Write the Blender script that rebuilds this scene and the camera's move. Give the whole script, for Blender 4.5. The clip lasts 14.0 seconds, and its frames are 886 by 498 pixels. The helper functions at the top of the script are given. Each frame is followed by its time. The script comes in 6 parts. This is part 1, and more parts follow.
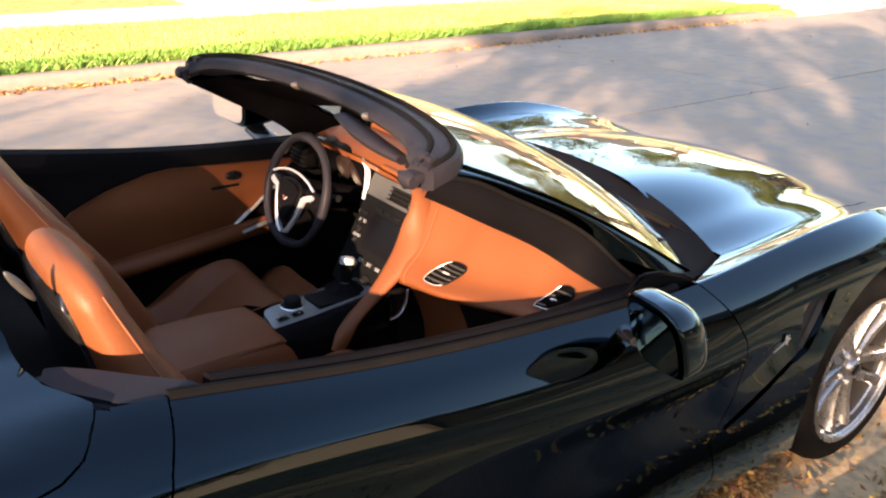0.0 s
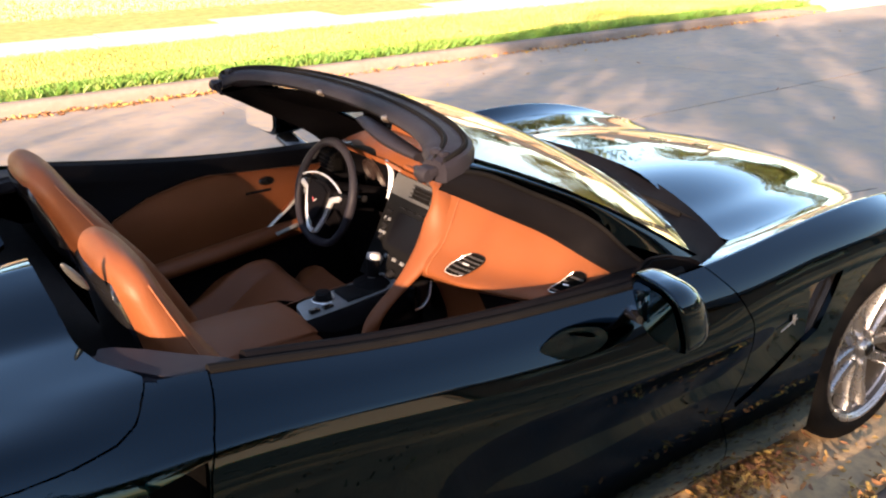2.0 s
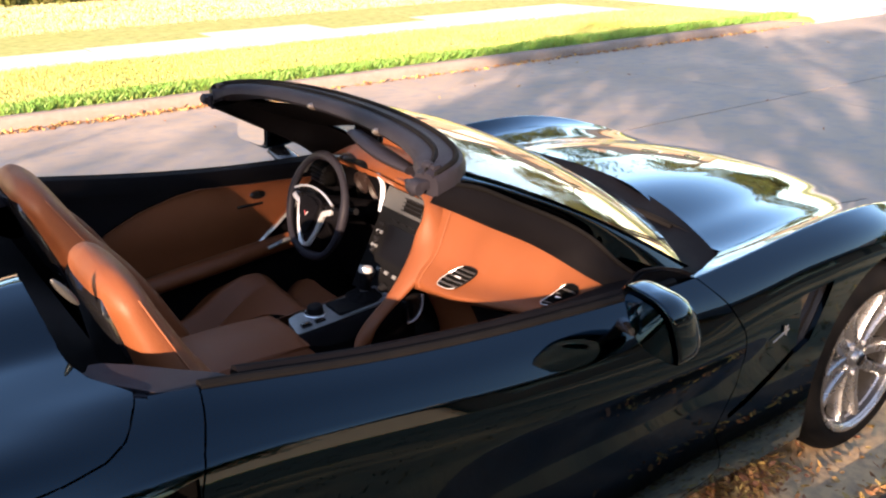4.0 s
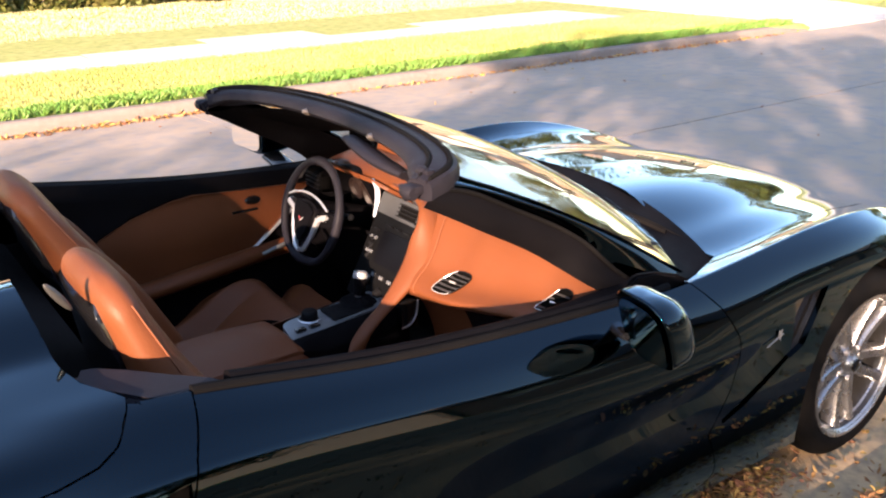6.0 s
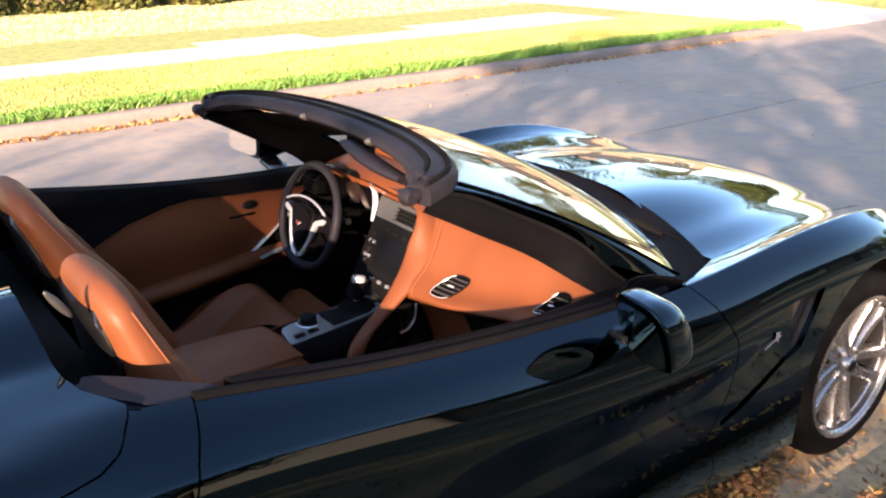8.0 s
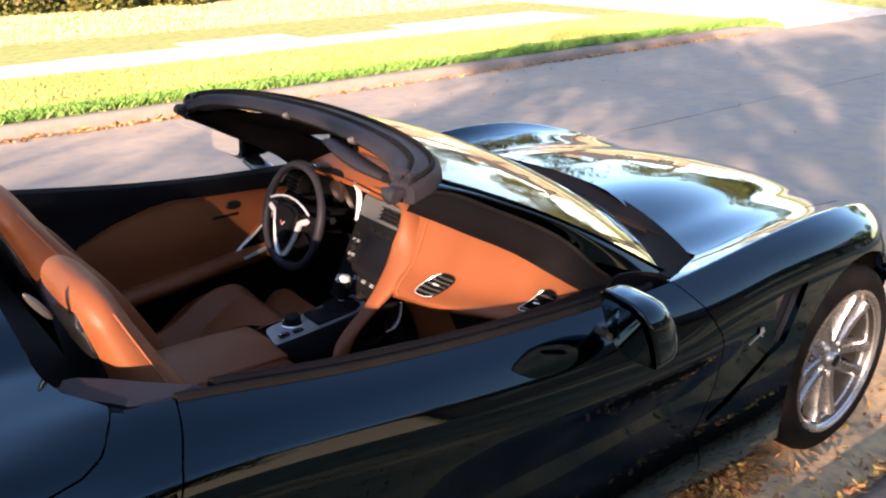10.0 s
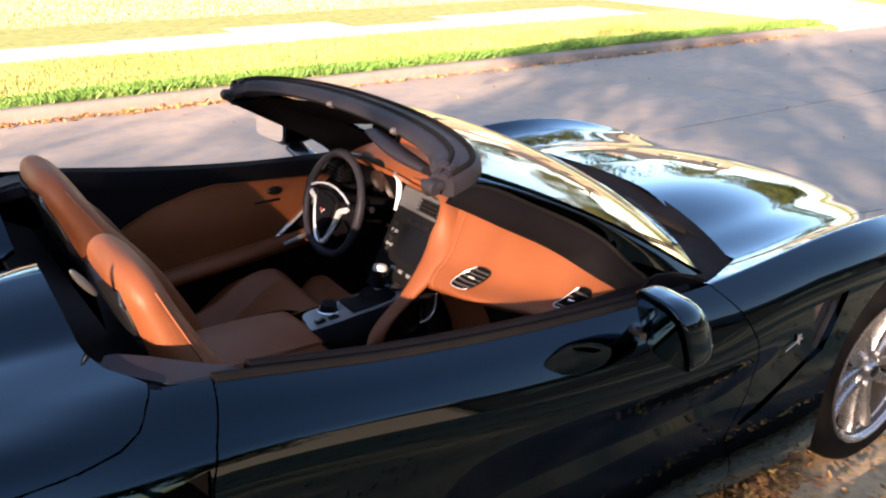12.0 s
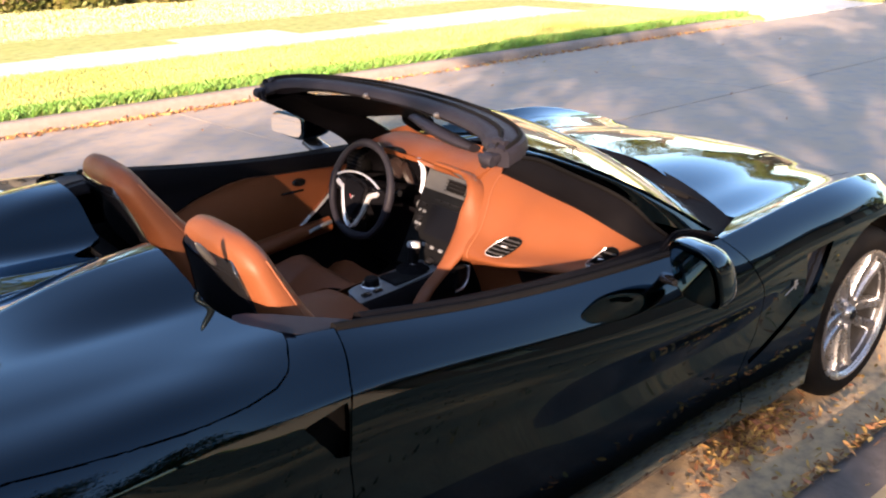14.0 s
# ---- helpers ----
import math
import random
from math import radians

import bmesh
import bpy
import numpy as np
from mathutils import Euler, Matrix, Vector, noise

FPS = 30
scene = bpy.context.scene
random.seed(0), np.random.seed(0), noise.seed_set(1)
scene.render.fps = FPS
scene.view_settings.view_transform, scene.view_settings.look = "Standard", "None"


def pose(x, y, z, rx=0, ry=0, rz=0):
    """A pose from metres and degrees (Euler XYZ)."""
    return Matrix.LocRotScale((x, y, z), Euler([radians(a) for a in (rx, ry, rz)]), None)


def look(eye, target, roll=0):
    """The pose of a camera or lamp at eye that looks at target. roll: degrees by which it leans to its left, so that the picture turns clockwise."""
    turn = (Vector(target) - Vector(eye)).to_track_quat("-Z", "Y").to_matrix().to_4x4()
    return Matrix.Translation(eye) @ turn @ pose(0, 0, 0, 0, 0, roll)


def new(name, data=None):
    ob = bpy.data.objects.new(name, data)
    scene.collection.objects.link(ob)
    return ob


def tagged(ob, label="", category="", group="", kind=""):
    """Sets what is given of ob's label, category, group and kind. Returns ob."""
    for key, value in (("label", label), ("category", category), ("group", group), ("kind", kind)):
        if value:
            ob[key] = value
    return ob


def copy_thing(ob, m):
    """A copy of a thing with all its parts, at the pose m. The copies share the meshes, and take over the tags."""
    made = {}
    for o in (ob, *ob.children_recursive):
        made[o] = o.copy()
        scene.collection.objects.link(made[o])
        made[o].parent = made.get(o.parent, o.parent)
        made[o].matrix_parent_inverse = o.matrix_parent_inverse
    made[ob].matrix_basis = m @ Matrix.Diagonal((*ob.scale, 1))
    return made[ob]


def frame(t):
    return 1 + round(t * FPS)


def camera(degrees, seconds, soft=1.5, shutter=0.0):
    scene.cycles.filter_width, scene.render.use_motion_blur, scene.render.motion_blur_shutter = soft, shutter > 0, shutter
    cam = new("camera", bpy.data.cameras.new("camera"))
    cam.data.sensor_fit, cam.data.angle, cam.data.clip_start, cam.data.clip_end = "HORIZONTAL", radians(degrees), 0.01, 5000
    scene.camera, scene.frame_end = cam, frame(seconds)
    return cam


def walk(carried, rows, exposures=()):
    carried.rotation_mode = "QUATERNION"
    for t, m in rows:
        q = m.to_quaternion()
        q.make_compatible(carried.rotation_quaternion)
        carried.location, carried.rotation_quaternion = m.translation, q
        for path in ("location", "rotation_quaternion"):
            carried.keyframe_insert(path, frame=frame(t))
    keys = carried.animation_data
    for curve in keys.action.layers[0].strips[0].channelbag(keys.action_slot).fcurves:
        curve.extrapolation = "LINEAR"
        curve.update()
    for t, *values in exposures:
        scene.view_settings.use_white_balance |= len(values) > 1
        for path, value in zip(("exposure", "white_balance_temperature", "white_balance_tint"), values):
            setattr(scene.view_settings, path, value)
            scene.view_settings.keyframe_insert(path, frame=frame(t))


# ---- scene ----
cam = camera(54.0, 14.0, soft=2.1)
PATH = [
    (0, (-1.155, -1.967, 1.641), (-0.004, -0.51, 0.898), 1.7),
    (0.2, (-1.177, -2.028, 1.634), (0.005, -0.591, 0.901), 2.2),
    (0.3, (-1.202, -2.046, 1.638), (-0.014, -0.619, 0.898), 1.8),
    (0.5, (-1.222, -2.086, 1.636), (-0.104, -0.598, 0.903), -0.5),
    (1, (-1.234, -2.1, 1.643), (-0.133, -0.601, 0.908), -1.0),
    (1.5, (-1.222, -2.109, 1.642), (-0.125, -0.603, 0.915), -0.2),
    (2, (-1.207, -2.113, 1.651), (-0.119, -0.599, 0.927), -0.8),
    (2.5, (-1.208, -2.11, 1.65), (-0.112, -0.603, 0.925), -0.5),
    (3, (-1.205, -2.113, 1.653), (-0.101, -0.604, 0.943), -0.9),
    (5.5, (-1.202, -2.113, 1.652), (-0.09, -0.6, 0.961), -0.9),
    (6, (-1.2, -2.117, 1.65), (-0.083, -0.606, 0.965), -0.9),
    (6.5, (-1.204, -2.115, 1.649), (-0.079, -0.608, 0.968), -0.5),
    (7, (-1.206, -2.116, 1.65), (-0.082, -0.606, 0.974), -0.7),
    (7.5, (-1.211, -2.115, 1.652), (-0.09, -0.603, 0.977), -0.4),
    (8, (-1.207, -2.114, 1.657), (-0.081, -0.608, 0.976), -1.1),
    (10.5, (-1.198, -2.111, 1.652), (-0.045, -0.628, 0.966), -1.2),
    (11, (-1.192, -2.104, 1.657), (-0.069, -0.608, 0.951), -0.5),
    (11.5, (-1.201, -2.099, 1.652), (-0.09, -0.591, 0.95), 0.3),
    (12, (-1.208, -2.122, 1.658), (-0.129, -0.59, 0.959), 0.1),
    (12.5, (-1.245, -2.174, 1.66), (-0.174, -0.635, 0.963), -0.0),
    (13, (-1.35, -2.179, 1.669), (-0.109, -0.76, 1.001), -0.9),
    (13.5, (-1.522, -2.186, 1.666), (-0.24, -0.797, 1.012), -1.8),
    (14, (-1.602, -2.158, 1.661), (-0.41, -0.709, 0.97), -1.5),
]
walk(cam, [(t, look(eye, target, roll)) for t, eye, target, roll in PATH], [(0, 2.70, 7300, 24), (1.5, 2.63, 7250, 24), (3, 2.53, 6950, 25), (7, 2.49, 6500, 25), (11, 2.49, 6550, 25), (14, 2.52, 6600, 25)])

# ---- world and light ----
SUN = Vector((-0.78, -0.55, 0.262)).normalized()
world = bpy.data.worlds.new("world")
scene.world = world
world.use_nodes = True
sky = world.node_tree.nodes.new("ShaderNodeTexSky")
sky.sky_type, sky.sun_disc = "NISHITA", False
sky.sun_elevation, sky.sun_rotation = math.asin(SUN.z), math.atan2(SUN.x, SUN.y)
sky.air_density, sky.dust_density, sky.ozone_density = 1.25, 0.25, 1.3
background = world.node_tree.nodes["Background"]
background.inputs[1].default_value = 0.115
world.node_tree.links.new(sky.outputs[0], background.inputs[0])
sun = new("sun", bpy.data.lights.new("sun", "SUN"))
sun.data.energy, sun.data.angle, sun.data.color = 5.0, radians(0.6), (1.0, 0.77, 0.52)
sun.matrix_world = look(SUN * 40, (0, 0, 0))


# ---- materials ----
def material(name, colour, rough=0.5, metal=0.0, second=None, scale=8.0, mix=0.5, fine=None, bump=0.0, bump_scale=60.0,
             coat=0.0, coat_rough=0.03, coat_ior=1.5, spec=0.5, rough_vary=0.0, island=0.0, stretch=None):
    """A procedural surface: two tones on a coarse noise, a fine tone, a fine relief and uneven gloss."""
    m = bpy.data.materials.new(name)
    m.use_nodes = True
    t = m.node_tree
    b = t.nodes["Principled BSDF"]
    b.inputs["Base Color"].default_value = (*colour, 1)
    b.inputs["Roughness"].default_value = rough
    b.inputs["Metallic"].default_value = metal
    b.inputs["Specular IOR Level"].default_value = spec
    b.inputs["Coat Weight"].default_value = coat
    b.inputs["Coat Roughness"].default_value = coat_rough
    b.inputs["Coat IOR"].default_value = coat_ior
    place = t.nodes.new("ShaderNodeTexCoord").outputs["Object"]
    if stretch:
        mp = t.nodes.new("ShaderNodeMapping")
        mp.inputs["Scale"].default_value = stretch
        t.links.new(place, mp.inputs[0])
        place = mp.outputs[0]

    def noise_at(size, detail=4.0):
        n = t.nodes.new("ShaderNodeTexNoise")
        n.inputs["Scale"].default_value, n.inputs["Detail"].default_value = size, detail
        t.links.new(place, n.inputs["Vector"])
        return n.outputs["Fac"]

    def sharpen(fac, low, high):
        r = t.nodes.new("ShaderNodeMapRange")
        r.inputs[1].default_value, r.inputs[2].default_value = low, high
        t.links.new(fac, r.inputs[0])
        return r.outputs[0]

    def blend(fac, a, colour2):
        x = t.nodes.new("ShaderNodeMix")
        x.data_type = "RGBA"
        t.links.new(fac, x.inputs[0])
        if isinstance(a, tuple):
            x.inputs[6].default_value = (*a, 1)
        else:
            t.links.new(a, x.inputs[6])
        x.inputs[7].default_value = (*colour2, 1)
        return x.outputs[2]

    out = colour
    if second:
        out = blend(sharpen(noise_at(scale), 0.5 - mix * 0.5, 0.5 + mix * 0.5), out, second)
    if fine:
        out = blend(sharpen(noise_at(scale * 9), 0.42, 0.75), out, fine)
    if island:
        g = t.nodes.new("ShaderNodeNewGeometry")
        h = t.nodes.new("ShaderNodeHueSaturation")
        v = t.nodes.new("ShaderNodeMapRange")
        v.inputs[3].default_value, v.inputs[4].default_value = 1 - island, 1 + island
        t.links.new(g.outputs["Random Per Island"], v.inputs[0])
        t.links.new(v.outputs[0], h.inputs["Value"])
        w = t.nodes.new("ShaderNodeMapRange")
        w.inputs[3].default_value, w.inputs[4].default_value = 0.47, 0.53
        t.links.new(g.outputs["Random Per Island"], w.inputs[0])
        t.links.new(w.outputs[0], h.inputs["Hue"])
        if isinstance(out, tuple):
            h.inputs["Color"].default_value = (*out, 1)
        else:
            t.links.new(out, h.inputs["Color"])
        out = h.outputs[0]
    if not isinstance(out, tuple):
        t.links.new(out, b.inputs["Base Color"])
    if rough_vary:
        r = t.nodes.new("ShaderNodeMapRange")
        r.inputs[3].default_value, r.inputs[4].default_value = max(rough - rough_vary, 0.0), min(rough + rough_vary, 1.0)
        t.links.new(noise_at(scale * 2.3), r.inputs[0])
        t.links.new(r.outputs[0], b.inputs["Roughness"])
    if bump:
        n = t.nodes.new("ShaderNodeBump")
        n.inputs["Strength"].default_value, n.inputs["Distance"].default_value = bump, 0.004
        t.links.new(noise_at(bump_scale, 6.0), n.inputs["Height"])
        t.links.new(n.outputs[0], b.inputs["Normal"])
    return m


PAINT = material("dark_green_paint", (0.0003, 0.0092, 0.0170), 0.05, 1.0, second=(0.0004, 0.0106, 0.0195), scale=220, coat=1.0, coat_rough=0.012, coat_ior=1.30, spec=0.0)
PAINT.node_tree.nodes["Principled BSDF"].inputs["Specular Tint"].default_value = (0.55, 0.80, 1.0, 1)
LEATHER = material("tan_leather", (0.131, 0.0405, 0.0145), 0.50, second=(0.110, 0.033, 0.0116), scale=5, bump=0.25, bump_scale=260, rough_vary=0.08, spec=0.20)
STITCH = material("tan_seam", (0.16, 0.05, 0.02), 0.7, second=(0.2, 0.06, 0.02), scale=300)
VINYL = material("black_vinyl", (0.0028, 0.0026, 0.0033), 0.6, second=(0.0042, 0.0038, 0.0046), scale=9, bump=0.3, bump_scale=330, rough_vary=0.08, spec=0.035)
TRIM = material("satin_black_trim", (0.006, 0.006, 0.007), 0.42, second=(0.009, 0.009, 0.010), scale=20, bump=0.08, bump_scale=300, rough_vary=0.06, spec=0.05)
GREY_TRIM = material("grey_black_trim", (0.011, 0.010, 0.014), 0.5, second=(0.015, 0.014, 0.018), scale=14, bump=0.12, bump_scale=300, rough_vary=0.06, spec=0.09)
RUBBER = material("black_rubber", (0.0045, 0.0045, 0.005), 0.62, second=(0.007, 0.0065, 0.0065), scale=12, bump=0.2, bump_scale=120, spec=0.02)
CARPET = material("black_carpet", (0.006, 0.006, 0.006), 0.95, second=(0.012, 0.011, 0.011), scale=60, bump=0.8, bump_scale=500, spec=0.05)
GLOSS = material("gloss_black", (0.006, 0.006, 0.007), 0.08, second=(0.008, 0.008, 0.009), scale=15, coat=0.5)
CHROME = material("satin_chrome", (0.66, 0.66, 0.68), 0.22, 0.6, second=(0.56, 0.56, 0.59), scale=30, rough_vary=0.05)
SILVER = material("silver_trim", (0.13, 0.135, 0.145), 0.34, 0.4, second=(0.20, 0.21, 0.225), scale=25, rough_vary=0.07)
ALLOY = material("silver_alloy", (0.31, 0.31, 0.32), 0.28, 0.9, second=(0.30, 0.30, 0.31), scale=14, rough_vary=0.08, bump=0.03)
# darkened copy of the alloy: shade inside the wheel put into the colour
ALLOY_IN_SHADE = material("shaded_alloy", (0.045, 0.045, 0.048), 0.4, 0.8, second=(0.03, 0.028, 0.026), scale=14, rough_vary=0.1)
IRON = material("brake_iron", (0.22, 0.2, 0.19), 0.45, 0.8, second=(0.15, 0.12, 0.1), scale=20, rough_vary=0.1)
MIRROR = material("mirror_glass", (0.9, 0.92, 0.92), 0.01, 1.0)
BEZEL = material("grey_bezel", (0.040, 0.038, 0.037), 0.36, 0.2, second=(0.05, 0.048, 0.046), scale=30, rough_vary=0.05)
SCREEN = material("dark_screen", (0.003, 0.003, 0.004), 0.3, spec=0.06)
STACK = material("stack_plastic", (0.0028, 0.0028, 0.003), 0.5, second=(0.004, 0.004, 0.0045), scale=25, spec=0.06, rough_vary=0.05)
RED = material("red_enamel", (0.22, 0.03, 0.03), 0.3)
AMBER = material("amber_marker", (0.1, 0.35, 0.08), 0.15, coat=0.6)
NUMERAL = material("gauge_face", (0.020, 0.010, 0.008), 0.5, second=(0.012, 0.007, 0.006), scale=40)
UNDER = material("underbody", (0.003, 0.003, 0.003), 0.95, second=(0.005, 0.0045, 0.0045), scale=12, spec=0.0)


def glass_material():
    m = bpy.data.materials.new("windshield_glass")
    m.use_nodes = True
    b = m.node_tree.nodes["Principled BSDF"]
    b.inputs["Base Color"].default_value = (0.80, 0.90, 0.86, 1)
    b.inputs["Roughness"].default_value = 0.0
    b.inputs["IOR"].default_value = 1.42
    b.inputs["Transmission Weight"].default_value = 1.0
    return m


GLASS = glass_material()
CONCRETE = material("road_concrete", (0.355, 0.275, 0.21), 0.85, second=(0.265, 0.205, 0.153), scale=0.7, mix=0.7, fine=(0.22, 0.20, 0.19), bump=0.5, bump_scale=90)
KERB = material("kerb_concrete", (0.22, 0.175, 0.15), 0.88, second=(0.15, 0.115, 0.095), scale=1.6, mix=0.6, fine=(0.2, 0.17, 0.15), bump=0.6, bump_scale=60)
# the kerb concrete again, darkened to put the near side's shade into its colour
KERB_IN_SHADE = material("shaded_kerb", (0.078, 0.064, 0.057), 0.9, second=(0.05, 0.041, 0.036), scale=1.6, mix=0.6, fine=(0.09, 0.075, 0.068), bump=0.6, bump_scale=60)
SILT = material("gutter_silt", (0.52, 0.36, 0.20), 0.95, second=(0.41, 0.275, 0.145), scale=2.4, mix=0.7, fine=(0.24, 0.175, 0.12), bump=0.8, bump_scale=70)
PATH_CONCRETE = material("walk_concrete", (0.55, 0.52, 0.47), 0.88, second=(0.45, 0.42, 0.38), scale=1.1, fine=(0.36, 0.33, 0.3), bump=0.5, bump_scale=70)
JOINT = material("tar_joint", (0.10, 0.09, 0.085), 0.8, second=(0.16, 0.15, 0.14), scale=5, bump=0.4)
LAWN = material("lawn_soil", (0.24, 0.28, 0.065), 0.95, second=(0.36, 0.33, 0.12), scale=0.8, mix=0.6, fine=(0.14, 0.18, 0.035), bump=1.0, bump_scale=40)
SOIL = material("bare_soil", (0.40, 0.28, 0.155), 0.95, second=(0.27, 0.20, 0.095), scale=1.5, mix=0.6, fine=(0.26, 0.18, 0.10), bump=1.0, bump_scale=50)
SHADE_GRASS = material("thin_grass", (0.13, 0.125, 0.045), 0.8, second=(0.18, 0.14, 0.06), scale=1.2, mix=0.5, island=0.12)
LONG_GRASS = material("long_grass", (0.075, 0.185, 0.02), 0.6, second=(0.14, 0.24, 0.04), scale=1.4, mix=0.5, island=0.25)
PALE_GRASS = material("dry_grass_blades", (0.46, 0.43, 0.20), 0.6, second=(0.52, 0.46, 0.26), scale=0.9, mix=0.5, island=0.10)
GRASS = material("grass_blades", (0.25, 0.30, 0.06), 0.6, second=(0.40, 0.36, 0.12), scale=0.9, mix=0.5, island=0.10)
DRY = material("dead_leaf", (0.40, 0.205, 0.065), 0.8, second=(0.22, 0.11, 0.042), scale=9, island=0.45)
BARK = material("oak_bark", (0.11, 0.085, 0.065), 0.95, second=(0.06, 0.045, 0.035), scale=4, bump=1.0, bump_scale=14, stretch=(1, 1, 0.25))
LEAF = material("oak_leaves", (0.085, 0.10, 0.02), 0.55, second=(0.14, 0.125, 0.03), scale=0.7, island=0.45)
BRICK = material("house_brick", (0.36, 0.24, 0.17), 0.9, second=(0.28, 0.17, 0.12), scale=3, fine=(0.42, 0.33, 0.25), bump=0.6, bump_scale=25)
ROOF = material("asphalt_shingle", (0.10, 0.085, 0.075), 0.9, second=(0.065, 0.055, 0.05), scale=2.5, fine=(0.13, 0.11, 0.1), bump=0.8, bump_scale=30)
PAINTED = material("white_paint", (0.72, 0.69, 0.62), 0.6, second=(0.62, 0.6, 0.54), scale=4)
PANE = material("window_pane", (0.03, 0.035, 0.04), 0.05, coat=1.0)


# ---- building helpers ----
def part(name, bm, mat, parent=None, label="", angle=34.0, at=None):
    """Links a bmesh as one mesh object, smooth but for its sharp edges."""
    bmesh.ops.recalc_face_normals(bm, faces=bm.faces[:]) if name in CLOSED else None
    bm.normal_update()
    limit = radians(angle)
    for f in bm.faces:
        f.smooth = True
    for e in bm.edges:
        e.smooth = not (len(e.link_faces) == 2 and e.calc_face_angle(0.0) > limit)
    data = bpy.data.meshes.new(name)
    bm.to_mesh(data)
    bm.free()
    data.materials.append(mat)
    ob = new(name, data)
    if parent:
        ob.parent = parent
    if at is not None:
        ob.matrix_basis = at
    return tagged(ob, label)


CLOSED = set()


def spline(knots):
    """A natural cubic through (x, value) knots, straight beyond its ends."""
    xs, ys = np.array([k[0] for k in knots], float), np.array([k[1] for k in knots], float)
    n, h = len(xs), np.diff(xs)
    a, r = np.eye(n), np.zeros(n)
    for i in range(1, n - 1):
        a[i, i - 1 : i + 2] = h[i - 1], 2 * (h[i - 1] + h[i]), h[i]
        r[i] = 6 * ((ys[i + 1] - ys[i]) / h[i] - (ys[i] - ys[i - 1]) / h[i - 1])
    m = np.linalg.solve(a, r)

    def value(x):
        i = min(max(int(np.searchsorted(xs, x)) - 1, 0), n - 2)
        if x < xs[0] or x > xs[-1]:
            j = 0 if x < xs[0] else n - 1
            k = 0 if j == 0 else n - 2
            d = (ys[k + 1] - ys[k]) / h[k] - h[k] * (2 * m[k] + m[k + 1]) / 6 * (1 if j == 0 else 0) + h[k] * (m[k] + 2 * m[k + 1]) / 6 * (0 if j == 0 else 1)
            return float(ys[j] + d * (x - xs[j]))
        s, e = xs[i + 1] - x, x - xs[i]
        return float((m[i] * s**3 + m[i + 1] * e**3) / (6 * h[i]) + (ys[i] / h[i] - m[i] * h[i] / 6) * s + (ys[i + 1] / h[i] - m[i + 1] * h[i] / 6) * e)

    return value


def lerp(a, b, t):
    return a + (b - a) * t


def soft(a, b, x):
    t = min(max((x - a) / (b - a), 0.0), 1.0)
    return t * t * (3 - 2 * t)


def curve3(points):
    """A smooth way through points, 0 to 1."""
    n = len(points) - 1
    f = [spline([(i / n, p[k]) for i, p in enumerate(points)]) for k in range(3)]
    return lambda u: Vector([g(u) for g in f])


def sheet(f, nu, nv, bm=None, flip=False):
    """A grid of f(u, v), u and v from 0 to 1."""
    bm = bm or bmesh.new()
    rows = [[bm.verts.new(f(i / nu, j / nv)) for j in range(nv + 1)] for i in range(nu + 1)]
    for i in range(nu):
        for j in range(nv):
            q = (rows[i][j], rows[i + 1][j], rows[i + 1][j + 1], rows[i][j + 1])
            bm.faces.new(q[::-1] if flip else q)
    return bm


def box(x0, y0, z0, x1, y1, z1, bevel=0.005, bm=None, seg=2):
    own = bmesh.new()
    bmesh.ops.create_cube(own, size=1)
    for v in own.verts:
        v.co = Vector(((x0 + x1) / 2 + v.co.x * (x1 - x0), (y0 + y1) / 2 + v.co.y * (y1 - y0), (z0 + z1) / 2 + v.co.z * (z1 - z0)))
    if bevel:
        bmesh.ops.bevel(own, geom=own.edges[:], offset=bevel, segments=seg, affect="EDGES", profile=0.6)
    return own if bm is None else join(bm, own)


def join(bm, other):
    data = bpy.data.meshes.new("joined")
    other.to_mesh(data)
    other.free()
    bm.from_mesh(data)
    bpy.data.meshes.remove(data)
    return bm


def moved(bm, m):
    bmesh.ops.transform(bm, matrix=m, verts=bm.verts[:])
    return bm


def tube(way, radius, n=24, sides=12, flat=1.0, up=Vector((0, 0, 1)), bm=None, caps=True):
    """A swept round or flattened bar along way(u); radius may be a function of u; flat squeezes it along up."""
    bm = bm or bmesh.new()
    rings = []
    for i in range(n + 1):
        u = i / n
        p, q, r = way(u), way(min(u + 0.01, 1)), way(max(u - 0.01, 0))
        t = (q - r).normalized()
        side = t.cross(up).normalized()
        top = side.cross(t).normalized()
        rad = radius(u) if callable(radius) else radius
        rings.append([bm.verts.new(p + side * math.cos(a) * rad + top * math.sin(a) * rad * flat) for a in (2 * math.pi * k / sides for k in range(sides))])
    for a, b in zip(rings, rings[1:]):
        for k in range(sides):
            bm.faces.new((a[k], a[(k + 1) % sides], b[(k + 1) % sides], b[k]))
    if caps:
        bm.faces.new(rings[0][::-1])
        bm.faces.new(rings[-1])
    return bm


def lathe(profile, sides=48, bm=None, axis="y"):
    """A turned form from (radius, along) pairs."""
    bm = bm or bmesh.new()
    rings = []
    for r, h in profile:
        ring = []
        for k in range(sides):
            a = 2 * math.pi * k / sides
            c, s = r * math.cos(a), r * math.sin(a)
            ring.append(bm.verts.new({"y": (c, h, s), "z": (c, s, h), "x": (h, c, s)}[axis]))
        rings.append(ring)
    for a, b in zip(rings, rings[1:]):
        for k in range(sides):
            bm.faces.new((a[k], a[(k + 1) % sides], b[(k + 1) % sides], b[k]))
    return bm


